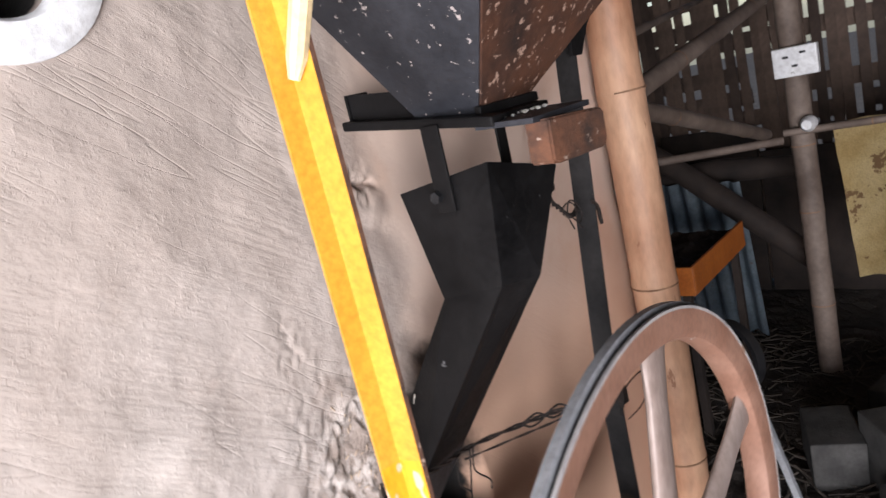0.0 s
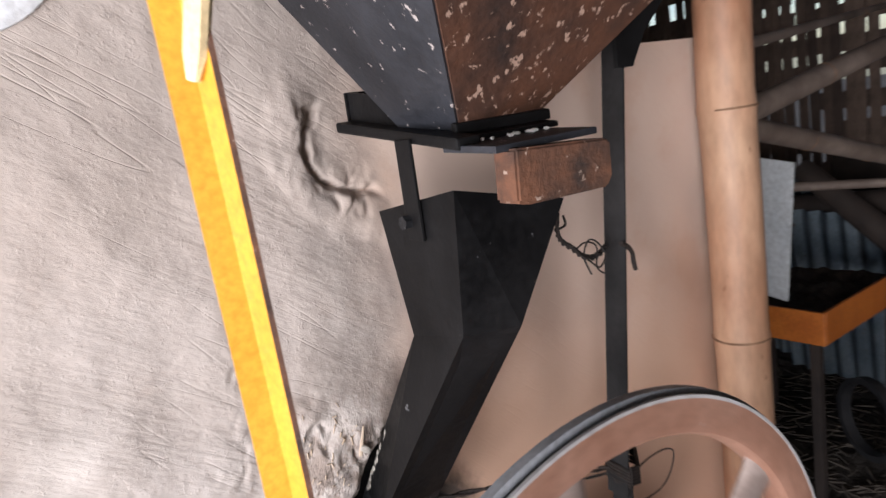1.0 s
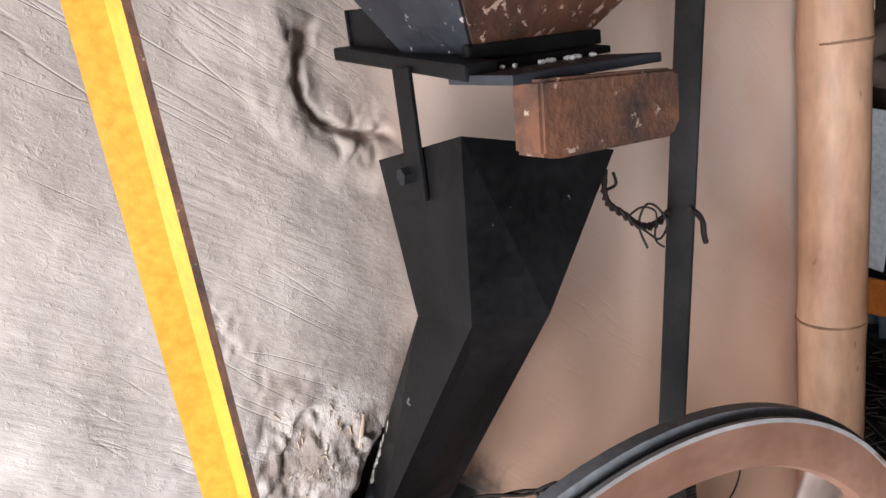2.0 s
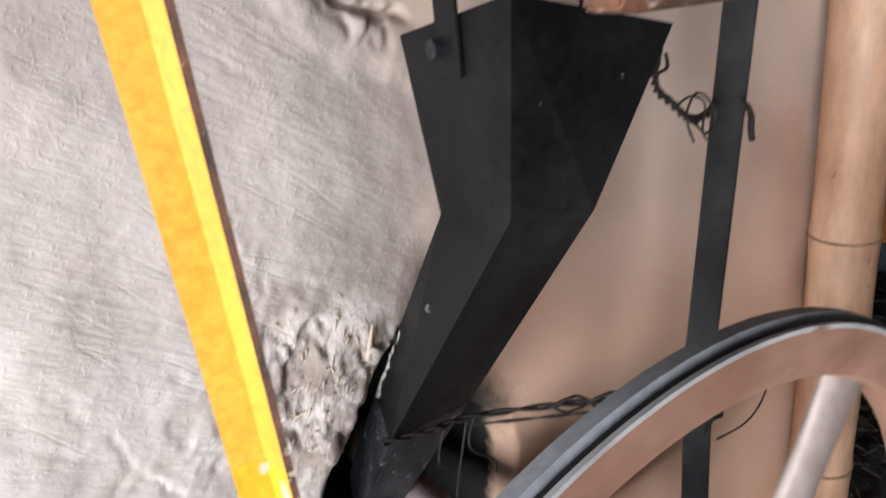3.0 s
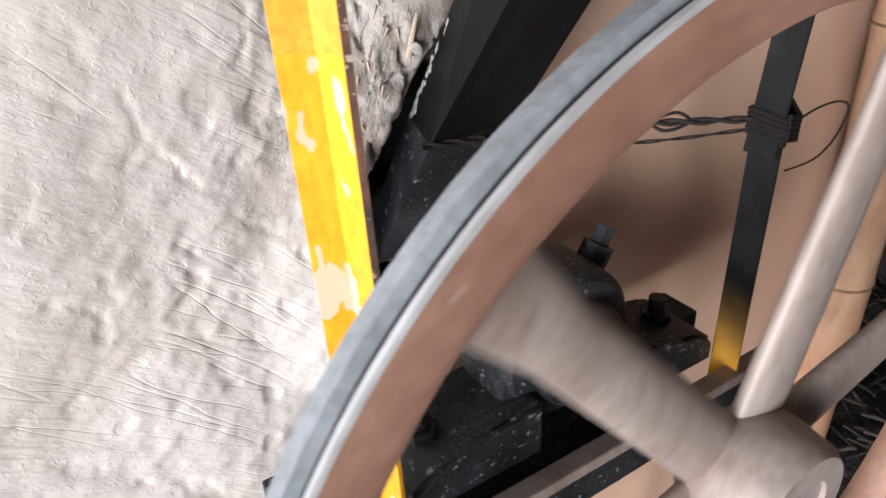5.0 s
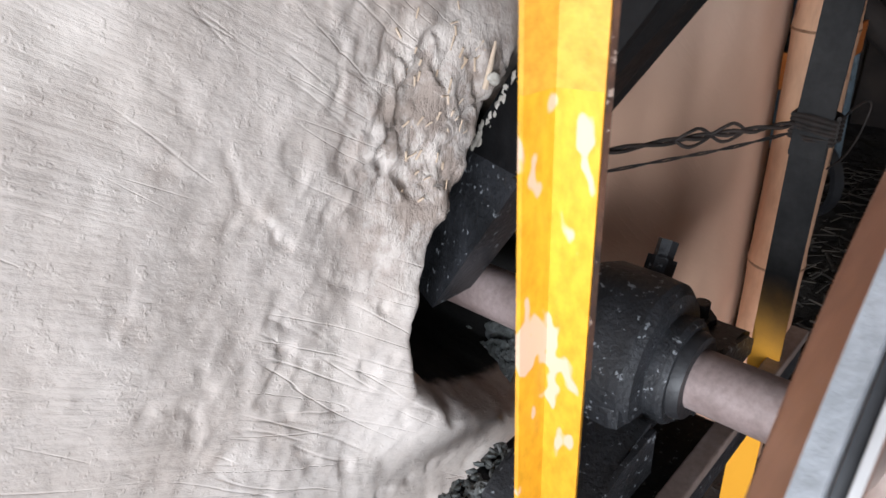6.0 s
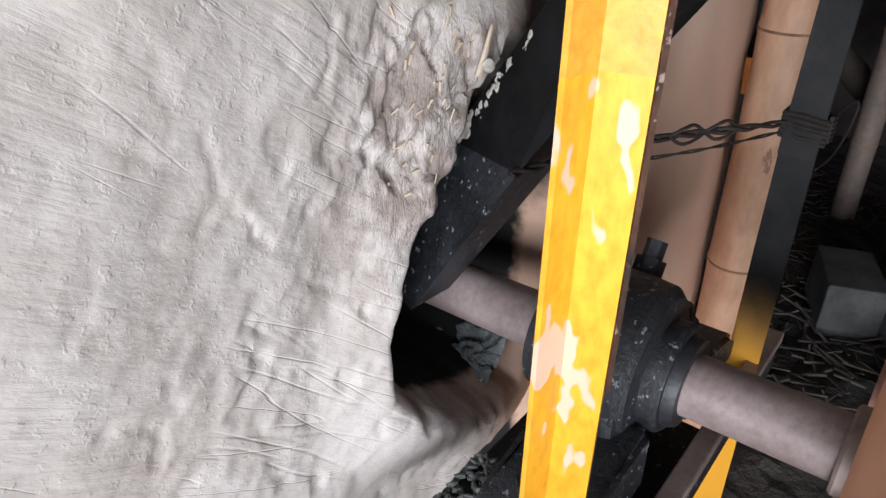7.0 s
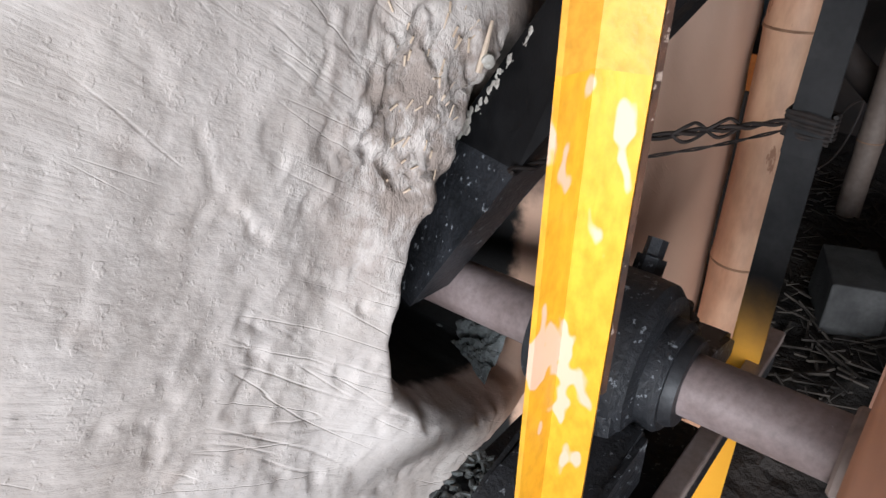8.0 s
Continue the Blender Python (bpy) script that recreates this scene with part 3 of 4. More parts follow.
gate_part("strap", box(0.984, 1.006, -0.216, -0.212, 1.34, 1.436, 0.001), BLACK_STEEL)
gate_part("bolt", tube([(0.852, -0.193, 1.356), (0.880, -0.193, 1.356)], 0.008, 6), IRON)
for i in range(26):
    gx, gy = random.uniform(0.866, 0.998), random.uniform(-0.306, -0.274)
    bm = bmesh.new()
    bmesh.ops.create_icosphere(bm, subdivisions=1, radius=1, matrix=Matrix.Translation((gx, gy, 1.437)) @ pose(0, 0, 0, 0, 0, random.uniform(0, 180)) @ Matrix.Diagonal((0.0042, 0.002, 0.002, 1)))
    gate_part("rice_grain", bm, RICE)

# ---- chute ----
chute = base("feed_chute", "black sheet-steel funnel chute bent towards the furnace mouth", "chute", (0.9, -0.2, 1.2))


def chute_part(name, bm, mat, label=""):
    bm.transform(Matrix.Translation((-0.9, 0.2, -1.2)))
    return part(name, bm, mat, chute, label)


def open_duct(rings, t=0.003):
    """A sheet-metal duct with wall thickness through rings of four corners."""
    inner = []
    for r in rings:
        c = sum((Vector(p) for p in r), Vector()) / len(r)
        inner.append([Vector(p) + (c - Vector(p)).normalized() * t * 1.4 for p in r])
    return loft([*[[Vector(p) for p in r] for r in rings], *inner[::-1], [Vector(p) for p in rings[0]]], None, True)


knee = [(0.865, -0.258, 1.232), (0.938, -0.270, 1.224), (0.938, -0.162, 1.207), (0.868, -0.155, 1.214)]
chute_part("funnel", open_duct([[(0.866, -0.275, 1.391), (1.020, -0.276, 1.354), (1.020, -0.121, 1.347), (0.868, -0.121, 1.364)], knee]), BLACK_STEEL)
bend = [(0.821, -0.079, 0.956), (0.921, -0.081, 0.960), (0.926, 0.02, 0.985), (0.856, 0.02, 0.955)]
tip = [(0.806, 0.030, 0.780), (0.872, 0.030, 0.775), (0.892, 0.11, 0.79), (0.8375, 0.11, 0.79)]
chute_part("duct", open_duct([knee, bend]), BLACK_STEEL)
bm = bmesh.new()
for i in range(70):
    f, g = random.random() ** 1.3, abs(random.gauss(0, 0.07))
    a, b = Vector(bend[3]).lerp(Vector(knee[3]), f * 0.42), Vector(bend[0]).lerp(Vector(knee[0]), f * 0.42)
    c, r = a.lerp(b, 0.03 + g), 0.0010 + 0.0032 * random.random() ** 3
    bmesh.ops.create_icosphere(bm, subdivisions=2, radius=1, matrix=Matrix.Translation(c) @ pose(0, 0, 0, 0, 20, -15) @ Matrix.Diagonal((r * 0.35, r, r * 1.5, 1)))
for v in bm.verts:
    v.co += 0.0015 * noise.noise_vector(v.co * 260)
tagged(chute_part("mud_splash", bm, ASH_PALE), "pale dried mud splashed on the chute edge", kind="stuff")
chute_part("spout", open_duct([bend, tip]), IRON, "soot-covered spout end")

# ---- shaft, bearing and flywheel ----
SX, SZ = 0.900, 0.758
shaft = base("drive_shaft", "worn steel shaft running into the furnace mouth", "shaft", (SX, -0.4, SZ))
part("bar", lathe([(0.0, -0.05), (0.031, -0.05), (0.031, 0.62), (0.0, 0.62)], 40), SHAFT_STEEL, shaft, smooth=40)
part("collar", lathe([(0.0305, 0.019), (0.038, 0.019), (0.041, 0.022), (0.041, 0.030), (0.038, 0.033), (0.0305, 0.033)], 40), SPOKE, shaft, "worn steel collar by the wheel hub", smooth=40)

bearing = base("pillow_block_bearing", "sooty cast-iron pillow block bearing on the crossbeam", "bearing", (SX, -0.17, 0.662))
hz = SZ - 0.662
bm = lathe([(0.030, -0.055), (0.052, -0.055), (0.056, -0.050), (0.056, -0.036), (0.075, -0.033), (0.084, -0.024), (0.086, 0.0), (0.086, 0.045), (0.080, 0.060), (0.062, 0.066), (0.062, 0.082), (0.030, 0.084)], 48)
bm.transform(Matrix.Translation((0, 0, hz)))
part("housing", bm, IRON, bearing, smooth=35)
bm = lathe([(0.031, -0.066), (0.043, -0.066), (0.046, -0.060), (0.046, -0.050), (0.031, -0.050)], 40)
bm.transform(Matrix.Translation((0, 0, hz)))
part("seal_ring", bm, RUBBER, bearing, smooth=35)
for sx in (-1, 1):
    lug = prism([(0.05, 0.0), (0.205, 0.0), (0.205, 0.030), (0.180, 0.048), (0.120, 0.052), (0.075, 0.068), (0.05, 0.068)], -0.045, 0.055, bevel=0.006)
    lug.transform(Matrix.Diagonal((sx, 1, 1, 1)) @ pose(0, 0, 0, 90, 0, 0))
    part("foot_lug", lug, IRON, bearing, smooth=35)
part("web", box(-0.085, 0.085, -0.030, 0.045, 0.02, hz, 0.012), IRON, bearing)
for sx in (-0.163, 0.163):
    bm = tube([(sx, 0.0, 0.04), (sx, 0.0, 0.058)], 0.019, 6)
    tube([(sx, 0.0, 0.058), (sx, 0.0, 0.076)], 0.010, 10, bm)
    part("foot_bolt", bm, IRON, bearing)
bm = tube([(0.070, 0.02, hz + 0.05), (0.082, 0.02, hz + 0.070)], 0.017, 8)
tube([(0.082, 0.02, hz + 0.070), (0.092, 0.02, hz + 0.087)], 0.011, 6, bm)
part("cap_bolt", bm, IRON, bearing)

# flywheel: local origin at the hub, y along the shaft
wheel = base("flywheel", "spoked iron belt wheel, brown and grey paint, spinning", "flywheel", (SX, -0.404, SZ))
RF = 0.406
rim = [(RF, -0.012), (RF + 0.0015, -0.010), (RF, -0.0085), (RF - 0.012, -0.0080), (RF - 0.012, -0.0030), (RF - 0.006, -0.0028), (RF - 0.005, -0.002), (RF - 0.005, 0.0095), (RF - 0.012, 0.012),
       (RF - 0.026, 0.026), (RF - 0.040, 0.030), (RF - 0.044, 0.022), (RF - 0.044, 0.000), (RF - 0.040, -0.008), (RF - 0.030, -0.012)]
part("rim", lathe(rim, 160), WHEEL_BROWN, wheel, smooth=35)
# black ring set in the groove for the rim's dark line
part("groove_lining", lathe([(RF - 0.0115, -0.0082), (RF - 0.0015, -0.0082), (RF - 0.0005, -0.0030), (RF - 0.0115, -0.0030)], 160), RUBBER, wheel)
# pale ring paints the highlight along the lip
part("lip", lathe([(RF - 0.0016, -0.0126), (RF + 0.0022, -0.0126), (RF + 0.0022, -0.0088), (RF - 0.0016, -0.0088)], 160), WHEEL_GREY, wheel, "lip of the rim, its highlight put into a pale colour")
part("hub", lathe([(0.0315, -0.05), (0.052, -0.05), (0.058, -0.042), (0.062, -0.01), (0.062, 0.008), (0.055, 0.022), (0.0315, 0.022)], 48), SPOKE, wheel, smooth=35)
spoke_rings = []
for f in (0, 0.08, 0.25, 0.5, 0.75, 0.93, 1.0):
    r = 0.052 + f * (RF - 0.090)
    w, d = 0.031 - 0.008 * f + (0.014 * ((f - 0.75) / 0.25) ** 2 if f > 0.75 else 0), 0.013 - 0.003 * f
    spoke_rings.append([(w * math.cos(a), 0.010 + d * math.sin(a), r) for a in (2 * math.pi * s / 14 for s in range(14))])
for k in range(6):
    bm = loft(spoke_rings, None, True, True)
    bm.transform(Matrix.Rotation(radians(60 * k), 4, "Y"))
    part("spoke", bm, SPOKE, wheel, smooth=60)
bm = tube([(0, -0.03, 0.05), (0, -0.03, 0.078)], 0.012, 6)
part("set_screw", bm, IRON, wheel)

# belt: over the rim and down to the engine side
belt_pts = []
A1, A2 = radians(62), radians(-150)
R1 = 0.4095
for k in range(60):
    a = A2 + (A1 - A2) * k / 59
    belt_pts.append((R1 * math.sin(a), R1 * math.cos(a)))
ex, ez = belt_pts[-1]
dx, dz = math.cos(A1), -math.sin(A1)
belt_pts += [(ex + 0.35 * dx, ez + 0.35 * dz), (ex + 0.80 * dx, ez + 0.80 * dz)]
outer = belt_pts
bm = bmesh.new()
rings = []
for i, (x, z) in enumerate(outer):
    px, pz = outer[max(i - 1, 0)]
    qx, qz = outer[min(i + 1, len(outer) - 1)]
    tx, tz = qx - px, qz - pz
    ln = math.hypot(tx, tz)
    nx_, nz_ = -tz / ln, tx / ln
    rings.append([(x - 0.008 * nx_, -0.0022, z - 0.008 * nz_), (x + 0.004 * nx_, -0.0016, z + 0.004 * nz_), (x + 0.004 * nx_, 0.0094, z + 0.004 * nz_), (x - 0.008 * nx_, 0.0100, z - 0.008 * nz_)])
loft(rings, bm, True, True)
ob = thing("drive_belt", bm, BELT_GREY, "grey worn rubber drive belt over the wheel", "belt", smooth=40)
ob.location = (SX, -0.404, SZ)


# ---- bamboo ----
def bamboo(name, label, a, b, r, nodes, mat, node_mat=NODE_DARK, group="", sides=20):
    """A culm from a to b with a raised ring at each node distance."""
    a, b = Vector(a), Vector(b)
    d = (b - a).normalized()
    length = (b - a).length
    pts, rad = [], []
    marks = sorted([0.0, length] + [n + e for n in nodes for e in (-0.05, -0.012, 0.0, 0.012, 0.05)] + [n / 24 * length for n in range(1, 24)])
    for s in marks:
        if 0 <= s <= length:
            near = min([abs(s - n) for n in nodes] or [9])
            pts.append(a + d * s + Vector((0.004 * noise.noise(Vector((s * 3, a.x, 1))), 0.004 * noise.noise(Vector((s * 3, a.y, 5))), 0)))
            rad.append(r * (1 + (0.055 if near < 0.006 else 0.02 if near < 0.02 else 0)))
    pole = thing(name, tube(pts, rad, sides), mat, label, "bamboo pole", group, smooth=60)
    for n in nodes:
        c = a + d * n
        bm = tube([c - d * 0.0022, c, c + d * 0.0022], [r * 1.05, r * 1.066, r * 1.05], sides)
        part("node_ring", bm, node_mat, pole)
    return pole


bamboo("bamboo_post", "thick tan bamboo post at the wall end", (1.685, -0.076, -0.05), (1.680, -0.080, 2.7), 0.052, [0.10, 0.537, 0.992, 1.447, 1.87, 2.27], BAMBOO)
bamboo("bamboo_post", "weathered bamboo post carrying a switch box", (3.22, -0.08, -0.05), (3.22, -0.07, 2.75), 0.044, [0.35, 0.75, 1.02, 1.33, 1.75], BAMBOO_DULL)
bamboo("bamboo_brace", "pale slanting bamboo brace", (1.745, -0.05, 1.37), (3.3, 0.02, 1.56), 0.026, [0.42, 0.86, 1.30], BAMBOO_DULL, group="braces")
bamboo("bamboo_brace", "pale slanting bamboo brace", (1.745, -0.04, 1.36), (3.2, 0.05, 1.03), 0.024, [0.36, 0.74, 1.14], BAMBOO_DULL, group="braces")
bamboo("bamboo_brace", "thin pale bamboo stick", (2.6, 0.75, 1.05), (3.19, -0.01, 1.00), 0.016, [0.3, 0.6], BAMBOO_DULL, group="braces")
bamboo("bamboo_brace", "thin pale bamboo stick", (1.75, -0.05, 1.505), (4.40, 0.62, 1.66), 0.012, [0.4, 0.9, 1.5], BAMBOO_DULL, group="braces")


# ---- wires ----
def strand(name, label, pts, r, group="wires", twist=0, sides=6):
    """A wire through points, smoothed; twist adds a second strand wound about it."""
    P = [Vector(p) for p in pts]
    path = []
    for i in range(len(P) - 1):
        p0, p1, p2, p3 = P[max(i - 1, 0)], P[i], P[i + 1], P[min(i + 2, len(P) - 1)]
        for s in range(8):
            t = s / 8
            path.append(0.5 * ((2 * p1) + (p2 - p0) * t + (2 * p0 - 5 * p1 + 4 * p2 - p3) * t * t + (3 * p1 - p0 - 3 * p2 + p3) * t ** 3))
    path.append(P[-1])
    bm = bmesh.new()
    if not twist:
        tube(path, r, sides, bm)
    else:
        for ph in (0, math.pi):
            w = []
            for i, p in enumerate(path):
                a = ph + i * twist
                w.append(p + Vector((0.25 * r * math.cos(a), 1.1 * r * math.cos(a), 1.1 * r * math.sin(a))))
            tube(w, r, sides, bm)
    return thing(name, bm, WIRE, label, "wire", group, smooth=60)


strand("tie_wire", "twisted rusty wire from chute to leg", [(0.812, -0.078, 0.958), (0.86, -0.092, 0.958), (0.91, -0.10, 0.957), (1.0, -0.15, 0.957), (1.06, -0.19, 0.957), (1.12, -0.225, 0.956)], 0.0021, twist=0.9)
strand("tie_wire", "thin rusty wire below the twisted one", [(0.93, -0.06, 0.915), (1.0, -0.12, 0.925), (1.06, -0.17, 0.933), (1.125, -0.215, 0.942)], 0.0011, twist=0.8)
for k in range(2):
    cx, cy = 1.005 + 0.035 * k, -0.155 - 0.021 * k
    strand("wire_eye", "twisted eye in the tie wire", [(cx - 0.018, cy + 0.010, 0.958), (cx - 0.006, cy, 0.966), (cx + 0.008, cy - 0.004, 0.966), (cx + 0.018, cy - 0.010, 0.957), (cx + 0.006, cy - 0.004, 0.950), (cx - 0.008, cy + 0.002, 0.950), (cx - 0.018, cy + 0.010, 0.958)], 0.0018)
binding = base("wire_binding", "black wire wound round the stand leg", "wire", (1.115, -0.238, 0.942), "wires")
for k in range(6):
    z, j = 0.0046 * k, random.uniform(-0.002, 0.002)
    coil = [(-0.010, -0.023, z), (-0.010, 0.003, z + 0.001 + j), (-0.007, 0.022, z + 0.002), (0.040, 0.023, z + 0.002 - j), (0.041, 0.010, z + 0.003), (0.004, -0.024, z + 0.003), (-0.010, -0.023, z + 0.005)]
    part("coil", tube(coil, 0.0026, 6), WIRE, binding)
strand("wire_loop", "loose loop of thin wire at the leg", [(1.118, -0.256, 0.958), (1.14, -0.262, 0.970), (1.168, -0.268, 0.974), (1.186, -0.27, 0.964), (1.180, -0.267, 0.935), (1.160, -0.262, 0.915), (1.122, -0.256, 0.910)], 0.0011)
SCRAP = "tangled wire ends tying the chute rim to the leg"
strand("wire_scrap", SCRAP, [(1.020, -0.262, 1.335), (1.029, -0.250, 1.312), (1.039, -0.245, 1.297), (1.056, -0.245, 1.284), (1.074, -0.243, 1.270), (1.094, -0.24, 1.262), (1.116, -0.235, 1.262), (1.132, -0.232, 1.268)], 0.0022, twist=0.8)
strand("wire_scrap", SCRAP, [(1.056, -0.245, 1.283), (1.080, -0.25, 1.262), (1.098, -0.25, 1.250), (1.112, -0.248, 1.263), (1.100, -0.246, 1.282), (1.086, -0.245, 1.286), (1.076, -0.245, 1.268), (1.083, -0.248, 1.244)], 0.0012)
strand("wire_scrap", SCRAP, [(1.060, -0.245, 1.279), (1.078, -0.247, 1.286), (1.100, -0.245, 1.276), (1.092, -0.25, 1.252), (1.104, -0.25, 1.240)], 0.0011)
strand("wire_scrap", SCRAP, [(1.030, -0.25, 1.313), (1.044, -0.25, 1.316), (1.040, -0.252, 1.328)], 0.0016)
strand("wire_scrap", "bent wire end on the stand leg", [(1.136, -0.255, 1.272), (1.150, -0.254, 1.264), (1.162, -0.250, 1.252), (1.164, -0.249, 1.240), (1.168, -0.248, 1.229)], 0.0032)
for k, (x0, z1, x1) in enumerate(((0.875, 0.87, 0.89), (0.905, 0.845, 0.885), (0.915, 0.86, 0.94))):
    strand("wire_end", "wire end hanging from the chute tie", [(x0, -0.10, 0.957), (x0 - 0.01, -0.10, 0.92), (x1, -0.095, z1 + 0.02), (x1 + 0.004, -0.09, z1)], 0.0014)


# ---- motions ----
def motions():
    turns = [(0, 10.3), (0.5, 57.1), (1.0, 112), (1.5, 167), (2.0, 222), (2.5, 277), (3.0, 332), (3.5, 387.3), (4.0, 447), (4.5, 505), (4.8, 538), (5.2, 577.5),
             (5.7, 632), (6.2, 687), (6.7, 742), (7.2, 797), (7.6, 841), (8.0, 885)]
    walk(wheel, [(t, pose(SX, -0.404, SZ, 0, a, 0)) for t, a in turns])

# ---- inside the mouth ----
vs, fs = sheet(90, 90, lambda u, v: (0.82 + 0.21 * u, 0.006 + 0.30 * v, 0.605 - 0.10 * v + 0.070 * smoothstep(0.30, 0.85, u) + 0.016 * fbm(u * 8, v * 8, 1, 4)))
me = bpy.data.meshes.new("ash_heap")
me.from_pydata(vs, [], fs)
me.materials.append(ASH)
tagged(new("ash_heap", me), "grey heap of husk ash in the furnace mouth", "ash", kind="stuff")

bm = bmesh.new()
for i in range(420):
    x, y = random.uniform(0.62, 0.80), random.gauss(-0.10, 0.022)
    y = min(-0.072, max(-0.128, y))
    r = random.uniform(0.0015, 0.005)
    bmesh.ops.create_icosphere(bm, subdivisions=1, radius=1, matrix=Matrix.Translation((x, y, 0.640 + r * 0.5 + random.uniform(0, 0.006))) @ pose(0, 0, 0, random.uniform(0, 90), 0, random.uniform(0, 180)) @ Matrix.Diagonal((r * 1.6, r, r * 0.7, 1)))
thing("spilled_ash", bm, ASH, "grey ash and char spilled on the crossbeam", "ash", kind="stuff")

# ---- back of the shed ----
switch = base("switch_box", "dirty white plastic switch box on the bamboo post", "switch box", (3.15, -0.10, 1.30))
part("case", box(-0.02, 0.02, -0.078, 0.078, -0.055, 0.055, 0.006), PLASTIC, switch)
for dz, dy in ((0.02, 0.03), (0.03, -0.03), (-0.015, 0.0)):
    part("switch_key", box(-0.026, -0.02, dy - 0.010, dy + 0.010, dz - 0.004, dz + 0.004, 0.001), IRON, switch)
ob = thing("bulb_socket", tube([(0, 0, 0), (-0.03, 0, 0), (-0.055, 0, 0)], [0.03, 0.03, 0.018], 16), PLASTIC, "white round lamp socket on the post", "socket", smooth=40)
ob.location = (3.16, -0.12, 1.06)

sack = base("woven_sack", "stained yellow woven sack hanging from the post", "sack", (3.14, -0.40, 1.03))
vs, fs = sheet(24, 30, lambda u, v: (0.03 * math.sin(u * 9 + v) + 0.02 * fbm(u * 4, v * 4, 2, 3), 0.17 - 0.5 * u + 0.03 * (1 - v) * (1 - 2 * u), 0.0 - 0.60 * v + 0.015 * math.sin(u * 7)))
bm = bmesh.new()
vv = [bm.verts.new(p) for p in vs]
for f in fs:
    bm.faces.new([vv[i] for i in f])
bmesh.ops.solidify(bm, geom=bm.faces[:], thickness=0.006)
part("cloth", bm, SACKING, sack, smooth=60)
part("hem", tube([(0.03 * math.sin(u * 0.9) - 0.002, 0.17 - 0.05 * u + 0.03 * (1 - 0.2 * u), 0.004 + 0.015 * math.sin(u * 0.7)) for u in range(11)], 0.007, 8), SACKING, sack, "frayed folded hem", smooth=60)
bamboo("hanging_pole", "thin bamboo pole holding the sack", (3.145, -0.03, 1.035), (3.145, -1.0, 1.045), 0.014, [0.3, 0.6], BAMBOO_DULL)


def corrugated(name, label, mat, w, h, pitch, depth, m):
    n = int(w / pitch * 10)
    vs, fs = sheet(n, 4, lambda u, v: (w * u, depth * math.sin(2 * math.pi * u * w / pitch), h * v))
    bm = bmesh.new()
    vv = [bm.verts.new(p) for p in vs]
    for f in fs:
        bm.faces.new([vv[i] for i in f])
    bmesh.ops.solidify(bm, geom=bm.faces[:], thickness=0.002)
    ob = thing(name, bm, mat, label, "metal sheet", smooth=60)
    ob.matrix_basis = m
    return ob


corrugated("corrugated_sheet", "blue-grey corrugated metal sheet leaning in the shed", BLUE_SHEET, 0.62, 0.80, 0.085, 0.014, pose(3.55, 0.25, 0, -6, 0, 80))
corrugated("corrugated_sheet", "blue-grey corrugated metal sheet leaning in the shed", BLUE_SHEET, 1.1, 0.95, 0.085, 0.014, pose(3.75, 0.7, 0, -4, 0, 84))
white = base("plastic_crate_lid", "white gridded plastic panel standing on the orange tray", "panel", (2.66, 0.345, 0.675))
white.rotation_euler = (radians(-4), radians(-8), radians(84))
part("panel", box(0.0, 0.19, -0.003, 0.003, 0.0, 0.48, 0.002), WHITE_SHEET, white)
for k in range(13):
    part("rib", box(0.0, 0.19, -0.009, -0.0032, 0.02 + 0.036 * k, 0.024 + 0.036 * k), CONCRETE, white)
for k in range(4):
    part("rib", box(0.02 + 0.045 * k, 0.023 + 0.045 * k, -0.008, -0.0034, 0.0, 0.48), CONCRETE, white)

# orange machine tray
tray = base("orange_tray", "orange painted steel tray of a machine", "tray", (2.58, 0.19, -0.02))
part("front_panel", box(0.0, 0.012, 0.0, 0.55, 0.59, 0.70, 0.003), ORANGE, tray)
bm = box(0.014, 0.62, 0.0, 0.012, 0.59, 0.70, 0.003)
part("side_panel", bm, ORANGE, tray)
part("floor_panel", box(0.012, 0.62, 0.012, 0.55, 0.585, 0.60), TIMBER, tray)
part("side_panel", box(0.0, 0.62, 0.538, 0.55, 0.58, 0.74, 0.003), ORANGE, tray)
for lx, ly in ((0.02, 0.03), (0.58, 0.03), (0.02, 0.5), (0.58, 0.5)):
    part("leg", box(lx, lx + 0.03, ly, ly + 0.03, 0.0, 0.58, 0.002), TIMBER, tray)
bm = bmesh.new()
bmesh.ops.create_grid(bm, x_segments=30, y_segments=26, size=0.5)
for v in bm.verts:
    v.co = Vector((0.315 + v.co.x * 0.59, 0.28 + v.co.y * 0.5, 0.66 + 0.03 * fbm(v.co.x * 6, v.co.y * 6, 3)))
part("char_layer", bm, TIMBER, tray, "dark charred layer")

log = tube([(3.40, 0.66, 1.01), (3.39, 0.34, 0.75), (3.41, -0.04, 0.42)], [0.048, 0.055, 0.052], 12)
thing("log", log, TIMBER, "dark slanting log across the back", "log", smooth=60)
thing("log", tube([(3.62, 0.80, 0.80), (3.60, 0.40, 0.83), (3.61, 0.04, 0.81)], [0.05, 0.056, 0.05], 12), TIMBER, "dark log lying across the back", "log", smooth=60)

ob = thing("belt_ring", lathe([(0.13, -0.02), (0.15, -0.02), (0.152, 0.02), (0.13, 0.02)], 40), RUBBER, "dark rubber ring leaning at the back", "ring", smooth=40)
ob.matrix_basis = pose(2.95, 0.22, 0.17, 0, 0, 60)


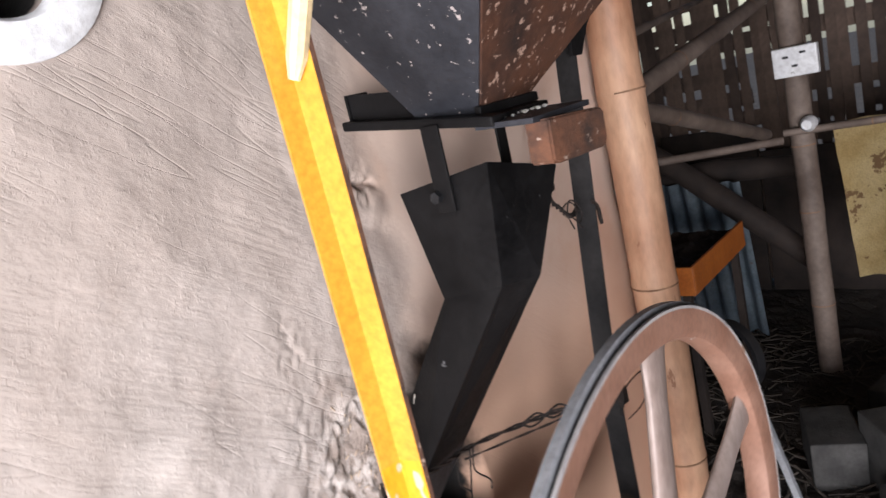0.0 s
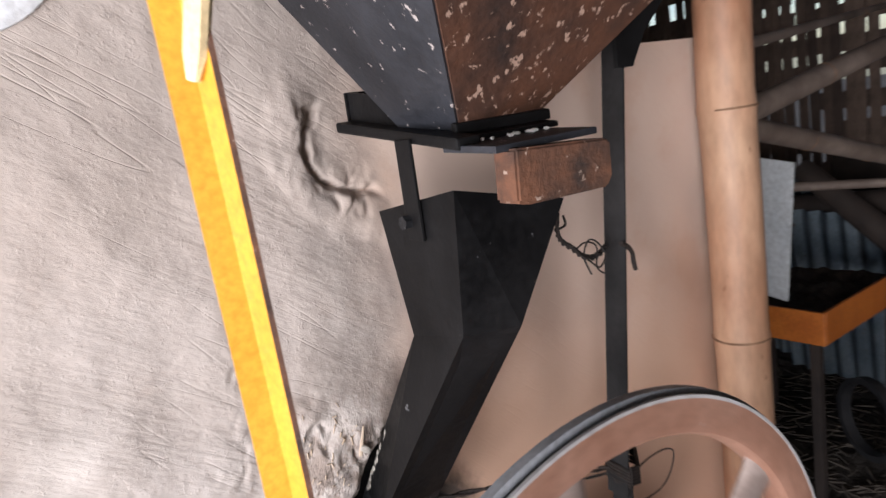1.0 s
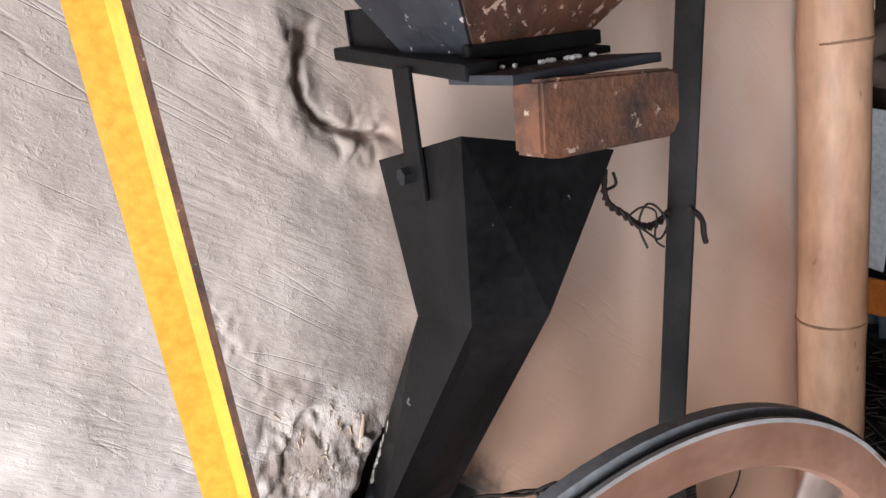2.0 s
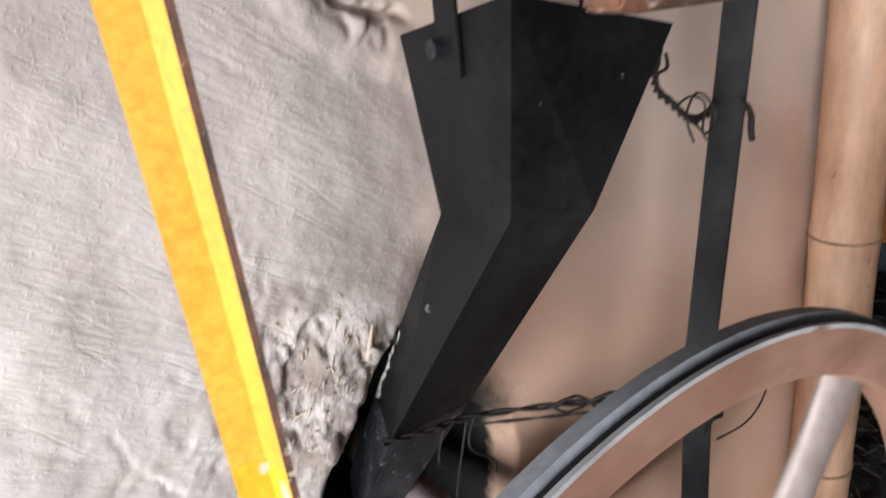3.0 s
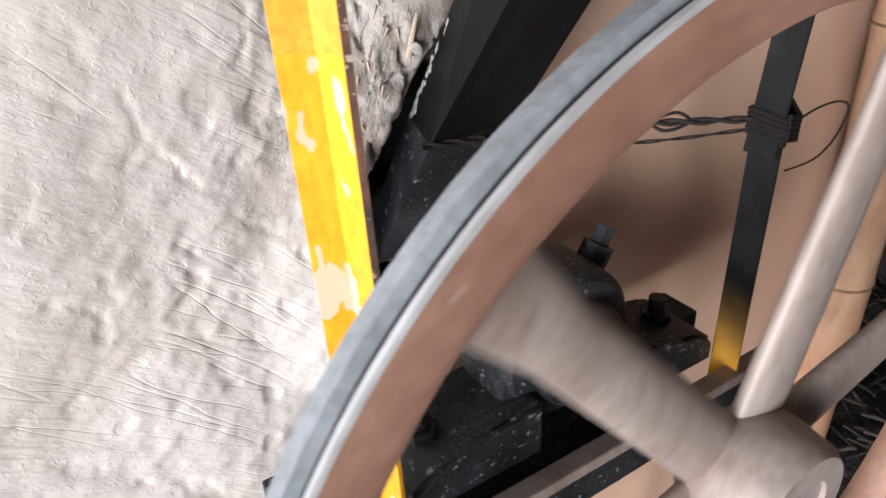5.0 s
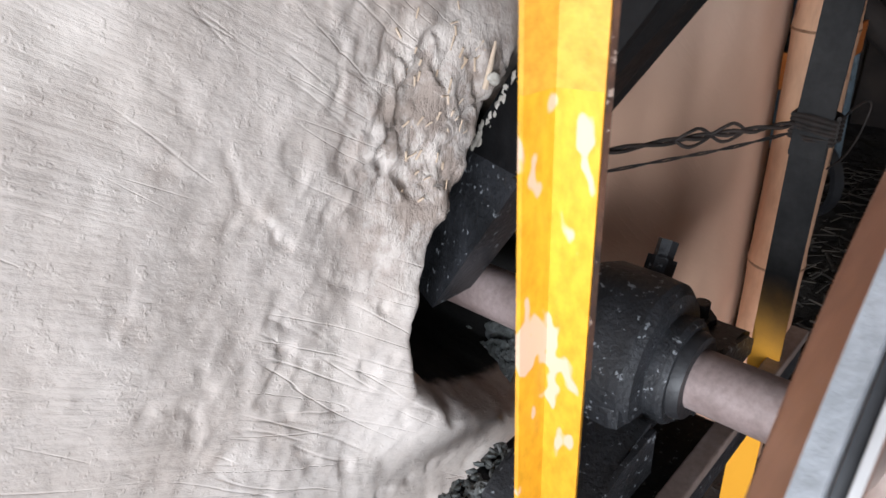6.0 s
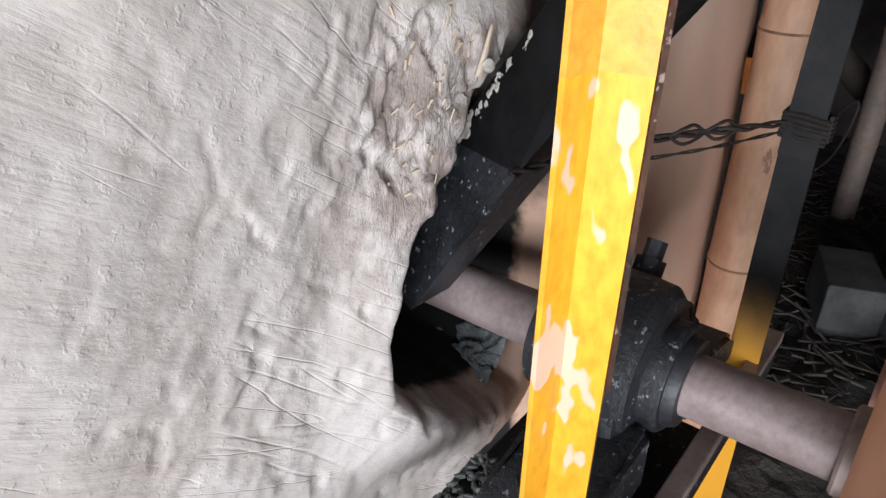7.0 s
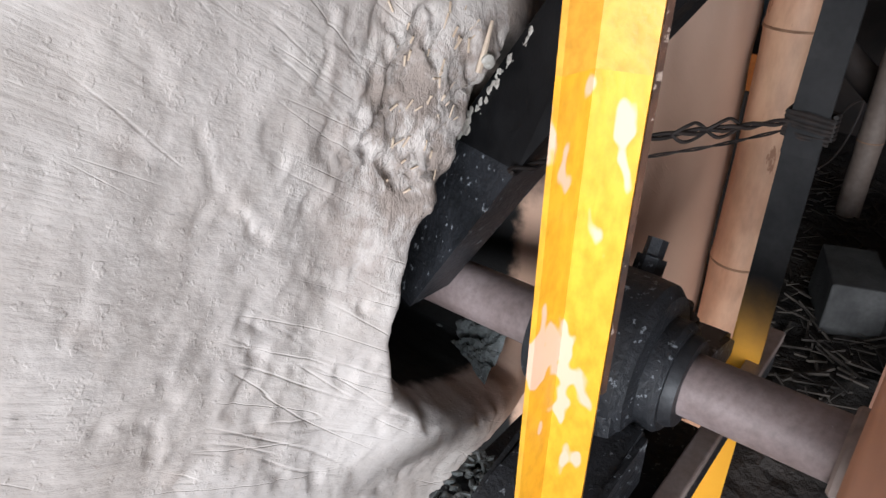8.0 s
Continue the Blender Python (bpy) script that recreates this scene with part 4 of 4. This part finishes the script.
def block(at, turn, size, label):
    bm = box(-size[0] / 2, size[0] / 2, -size[1] / 2, size[1] / 2, 0, size[2], 0.008)
    for v in bm.verts:
        v.co += 0.005 * Vector((noise.noise(v.co * 30), noise.noise(v.co * 30 + Vector((3, 0, 0))), 0))
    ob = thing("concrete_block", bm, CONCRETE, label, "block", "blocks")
    ob.matrix_basis = pose(*at, 0, 0, turn)


block((2.50, -0.22, -0.02), 20, (0.26, 0.16, 0.17), "grey concrete block on the littered floor")
block((2.42, -0.46, -0.02), 35, (0.28, 0.18, 0.24), "grey concrete block on the littered floor")
block((2.95, -0.40, -0.02), -15, (0.30, 0.18, 0.14), "dusty grey block among litter")
block((2.15, -0.50, -0.02), 10, (0.30, 0.18, 0.12), "dusty grey block among litter")

# straw and chips on the floor
bm = bmesh.new()
for i in range(1500):
    x, y = random.uniform(1.75, 3.6), random.uniform(-0.9, 0.9)
    a, ln = random.uniform(0, math.pi), random.uniform(0.03, 0.13)
    z = ground_height(x, y) + 0.006
    d = Vector((math.cos(a) * ln / 2, math.sin(a) * ln / 2, random.uniform(-0.012, 0.012)))
    c = Vector((x, y, z + 0.01))
    tube([c - d, c + d], random.uniform(0.0015, 0.005), 4, bm)
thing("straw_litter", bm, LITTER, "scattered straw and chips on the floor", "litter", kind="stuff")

# straw stubs stuck in the mud by the mouth
bm = bmesh.new()
for i in range(55):
    x, z = random.uniform(0.745, 0.835), random.uniform(0.92, 1.10)
    if outside(x, z, HOLE) < 0.004:
        continue
    y = mud_y(x, z)
    a = random.gauss(1.5, 0.5)
    ln = random.uniform(0.004, 0.014)
    d = Vector((math.cos(a) * ln, -random.uniform(0.0, 0.006), math.sin(a) * ln))
    tube([Vector((x, y, z)), Vector((x, y - 0.001, z)) + d], random.uniform(0.0005, 0.0012), 5, bm)
tube([(0.834, -0.026, 1.028), (0.838, -0.030, 1.050), (0.843, -0.032, 1.070)], [0.003, 0.0024, 0.0014], 6, bm)
thing("straw_stubs", bm, STRAW, "straw ends sticking out of the mud", "straw", kind="stuff")

bm = bmesh.new()
bmesh.ops.create_icosphere(bm, subdivisions=3, radius=1, matrix=Matrix.Translation((0.842, -0.030, 1.036)) @ pose(0, 0, 0, 20, 35, 10) @ Matrix.Diagonal((0.009, 0.004, 0.005, 1)))
for v in bm.verts:
    v.co += 0.004 * noise.noise_vector(v.co * 120)
thing("plaster_chip", bm, ASH_PALE, "broken pale chip stuck in the mud by the chute", "chip", smooth=50)

# dark boards added where the slat wall's foot would be too bright
for y0, w, h, lean in ((-0.95, 0.62, 0.88, 5), (-0.30, 0.70, 0.80, 4), (0.42, 0.55, 0.95, 6)):
    bm = box(-0.012, 0.012, 0, w, 0, h, 0.003)
    ob = thing("leaning_board", bm, TIMBER, "dark board added against the slat wall to darken its foot", "board", "boards")
    ob.matrix_basis = pose(4.26, y0, -0.02, 0, lean, 0)

# ---- shed ----
# roof and plain walls are added to block sky and bounce warm light
tagged(new("ceiling", mesh_of(box(-2.2, 5.0, -3.7, 3.4, 2.75, 2.9), "ceiling", THATCH)), "unseen dark roof added to keep the sky out", "roof", kind="structure")
tagged(new("wall_south", mesh_of(box(-2.0, 4.9, -3.6, -3.4, -0.09, 2.75), "wall_south", BROWN_WALL)), "unseen brown wall added behind the camera for warm bounce", "wall", kind="structure")
tagged(new("wall_north", mesh_of(box(-2.0, 4.9, 3.1, 3.3, -0.09, 2.75), "wall_north", BROWN_WALL)), "plain brown wall added to close off light at the back", "wall", kind="structure")
tagged(new("wall_west", mesh_of(box(-2.0, -1.85, 0.0, 3.1, -0.09, 2.75), "wall_west", BROWN_WALL)), "unseen brown wall added to close off light beside the furnace", "wall", kind="structure")

# slatted bamboo wall
slat_wall = tagged(new("wall_east"), "brown bamboo slat wall with daylight in its gaps", "wall", kind="structure")
slat_wall.location = (4.4, 0, 0)
slat_mesh = mesh_of(box(-0.005, 0.005, -0.026, 0.026, 0, 2.75, 0.002), "slat", SLAT)
y = -3.3
while y < 3.0:
    s = new("slat", slat_mesh)
    s.parent = slat_wall
    s.matrix_basis = pose(random.uniform(-0.008, 0.008), y, 0, random.uniform(-0.7, 0.7), 0, random.uniform(-8, 8))
    y += 0.050 + (random.uniform(0.012, 0.030) if random.random() < 0.65 else 0)
lath_mesh = mesh_of(box(-0.006, 0.006, -0.30, 0.30, -0.045, 0.045, 0.002), "lath", SLAT)
for z in (0.10, 0.24, 0.36, 0.50, 0.63, 0.74, 0.86, 0.97, 1.08, 1.22, 1.37, 1.50, 1.64, 1.77, 1.95, 2.1, 2.28, 2.5):
    y = -3.1 + random.uniform(0, 0.4)
    while y < 2.8:
        if random.random() < 0.85:
            s = new("lath", lath_mesh)
            s.parent = slat_wall
            s.matrix_basis = pose(0.03, y, z + random.uniform(-0.03, 0.03), random.uniform(-3, 3), 0, 0)
        y += random.uniform(0.5, 0.72)

motions()
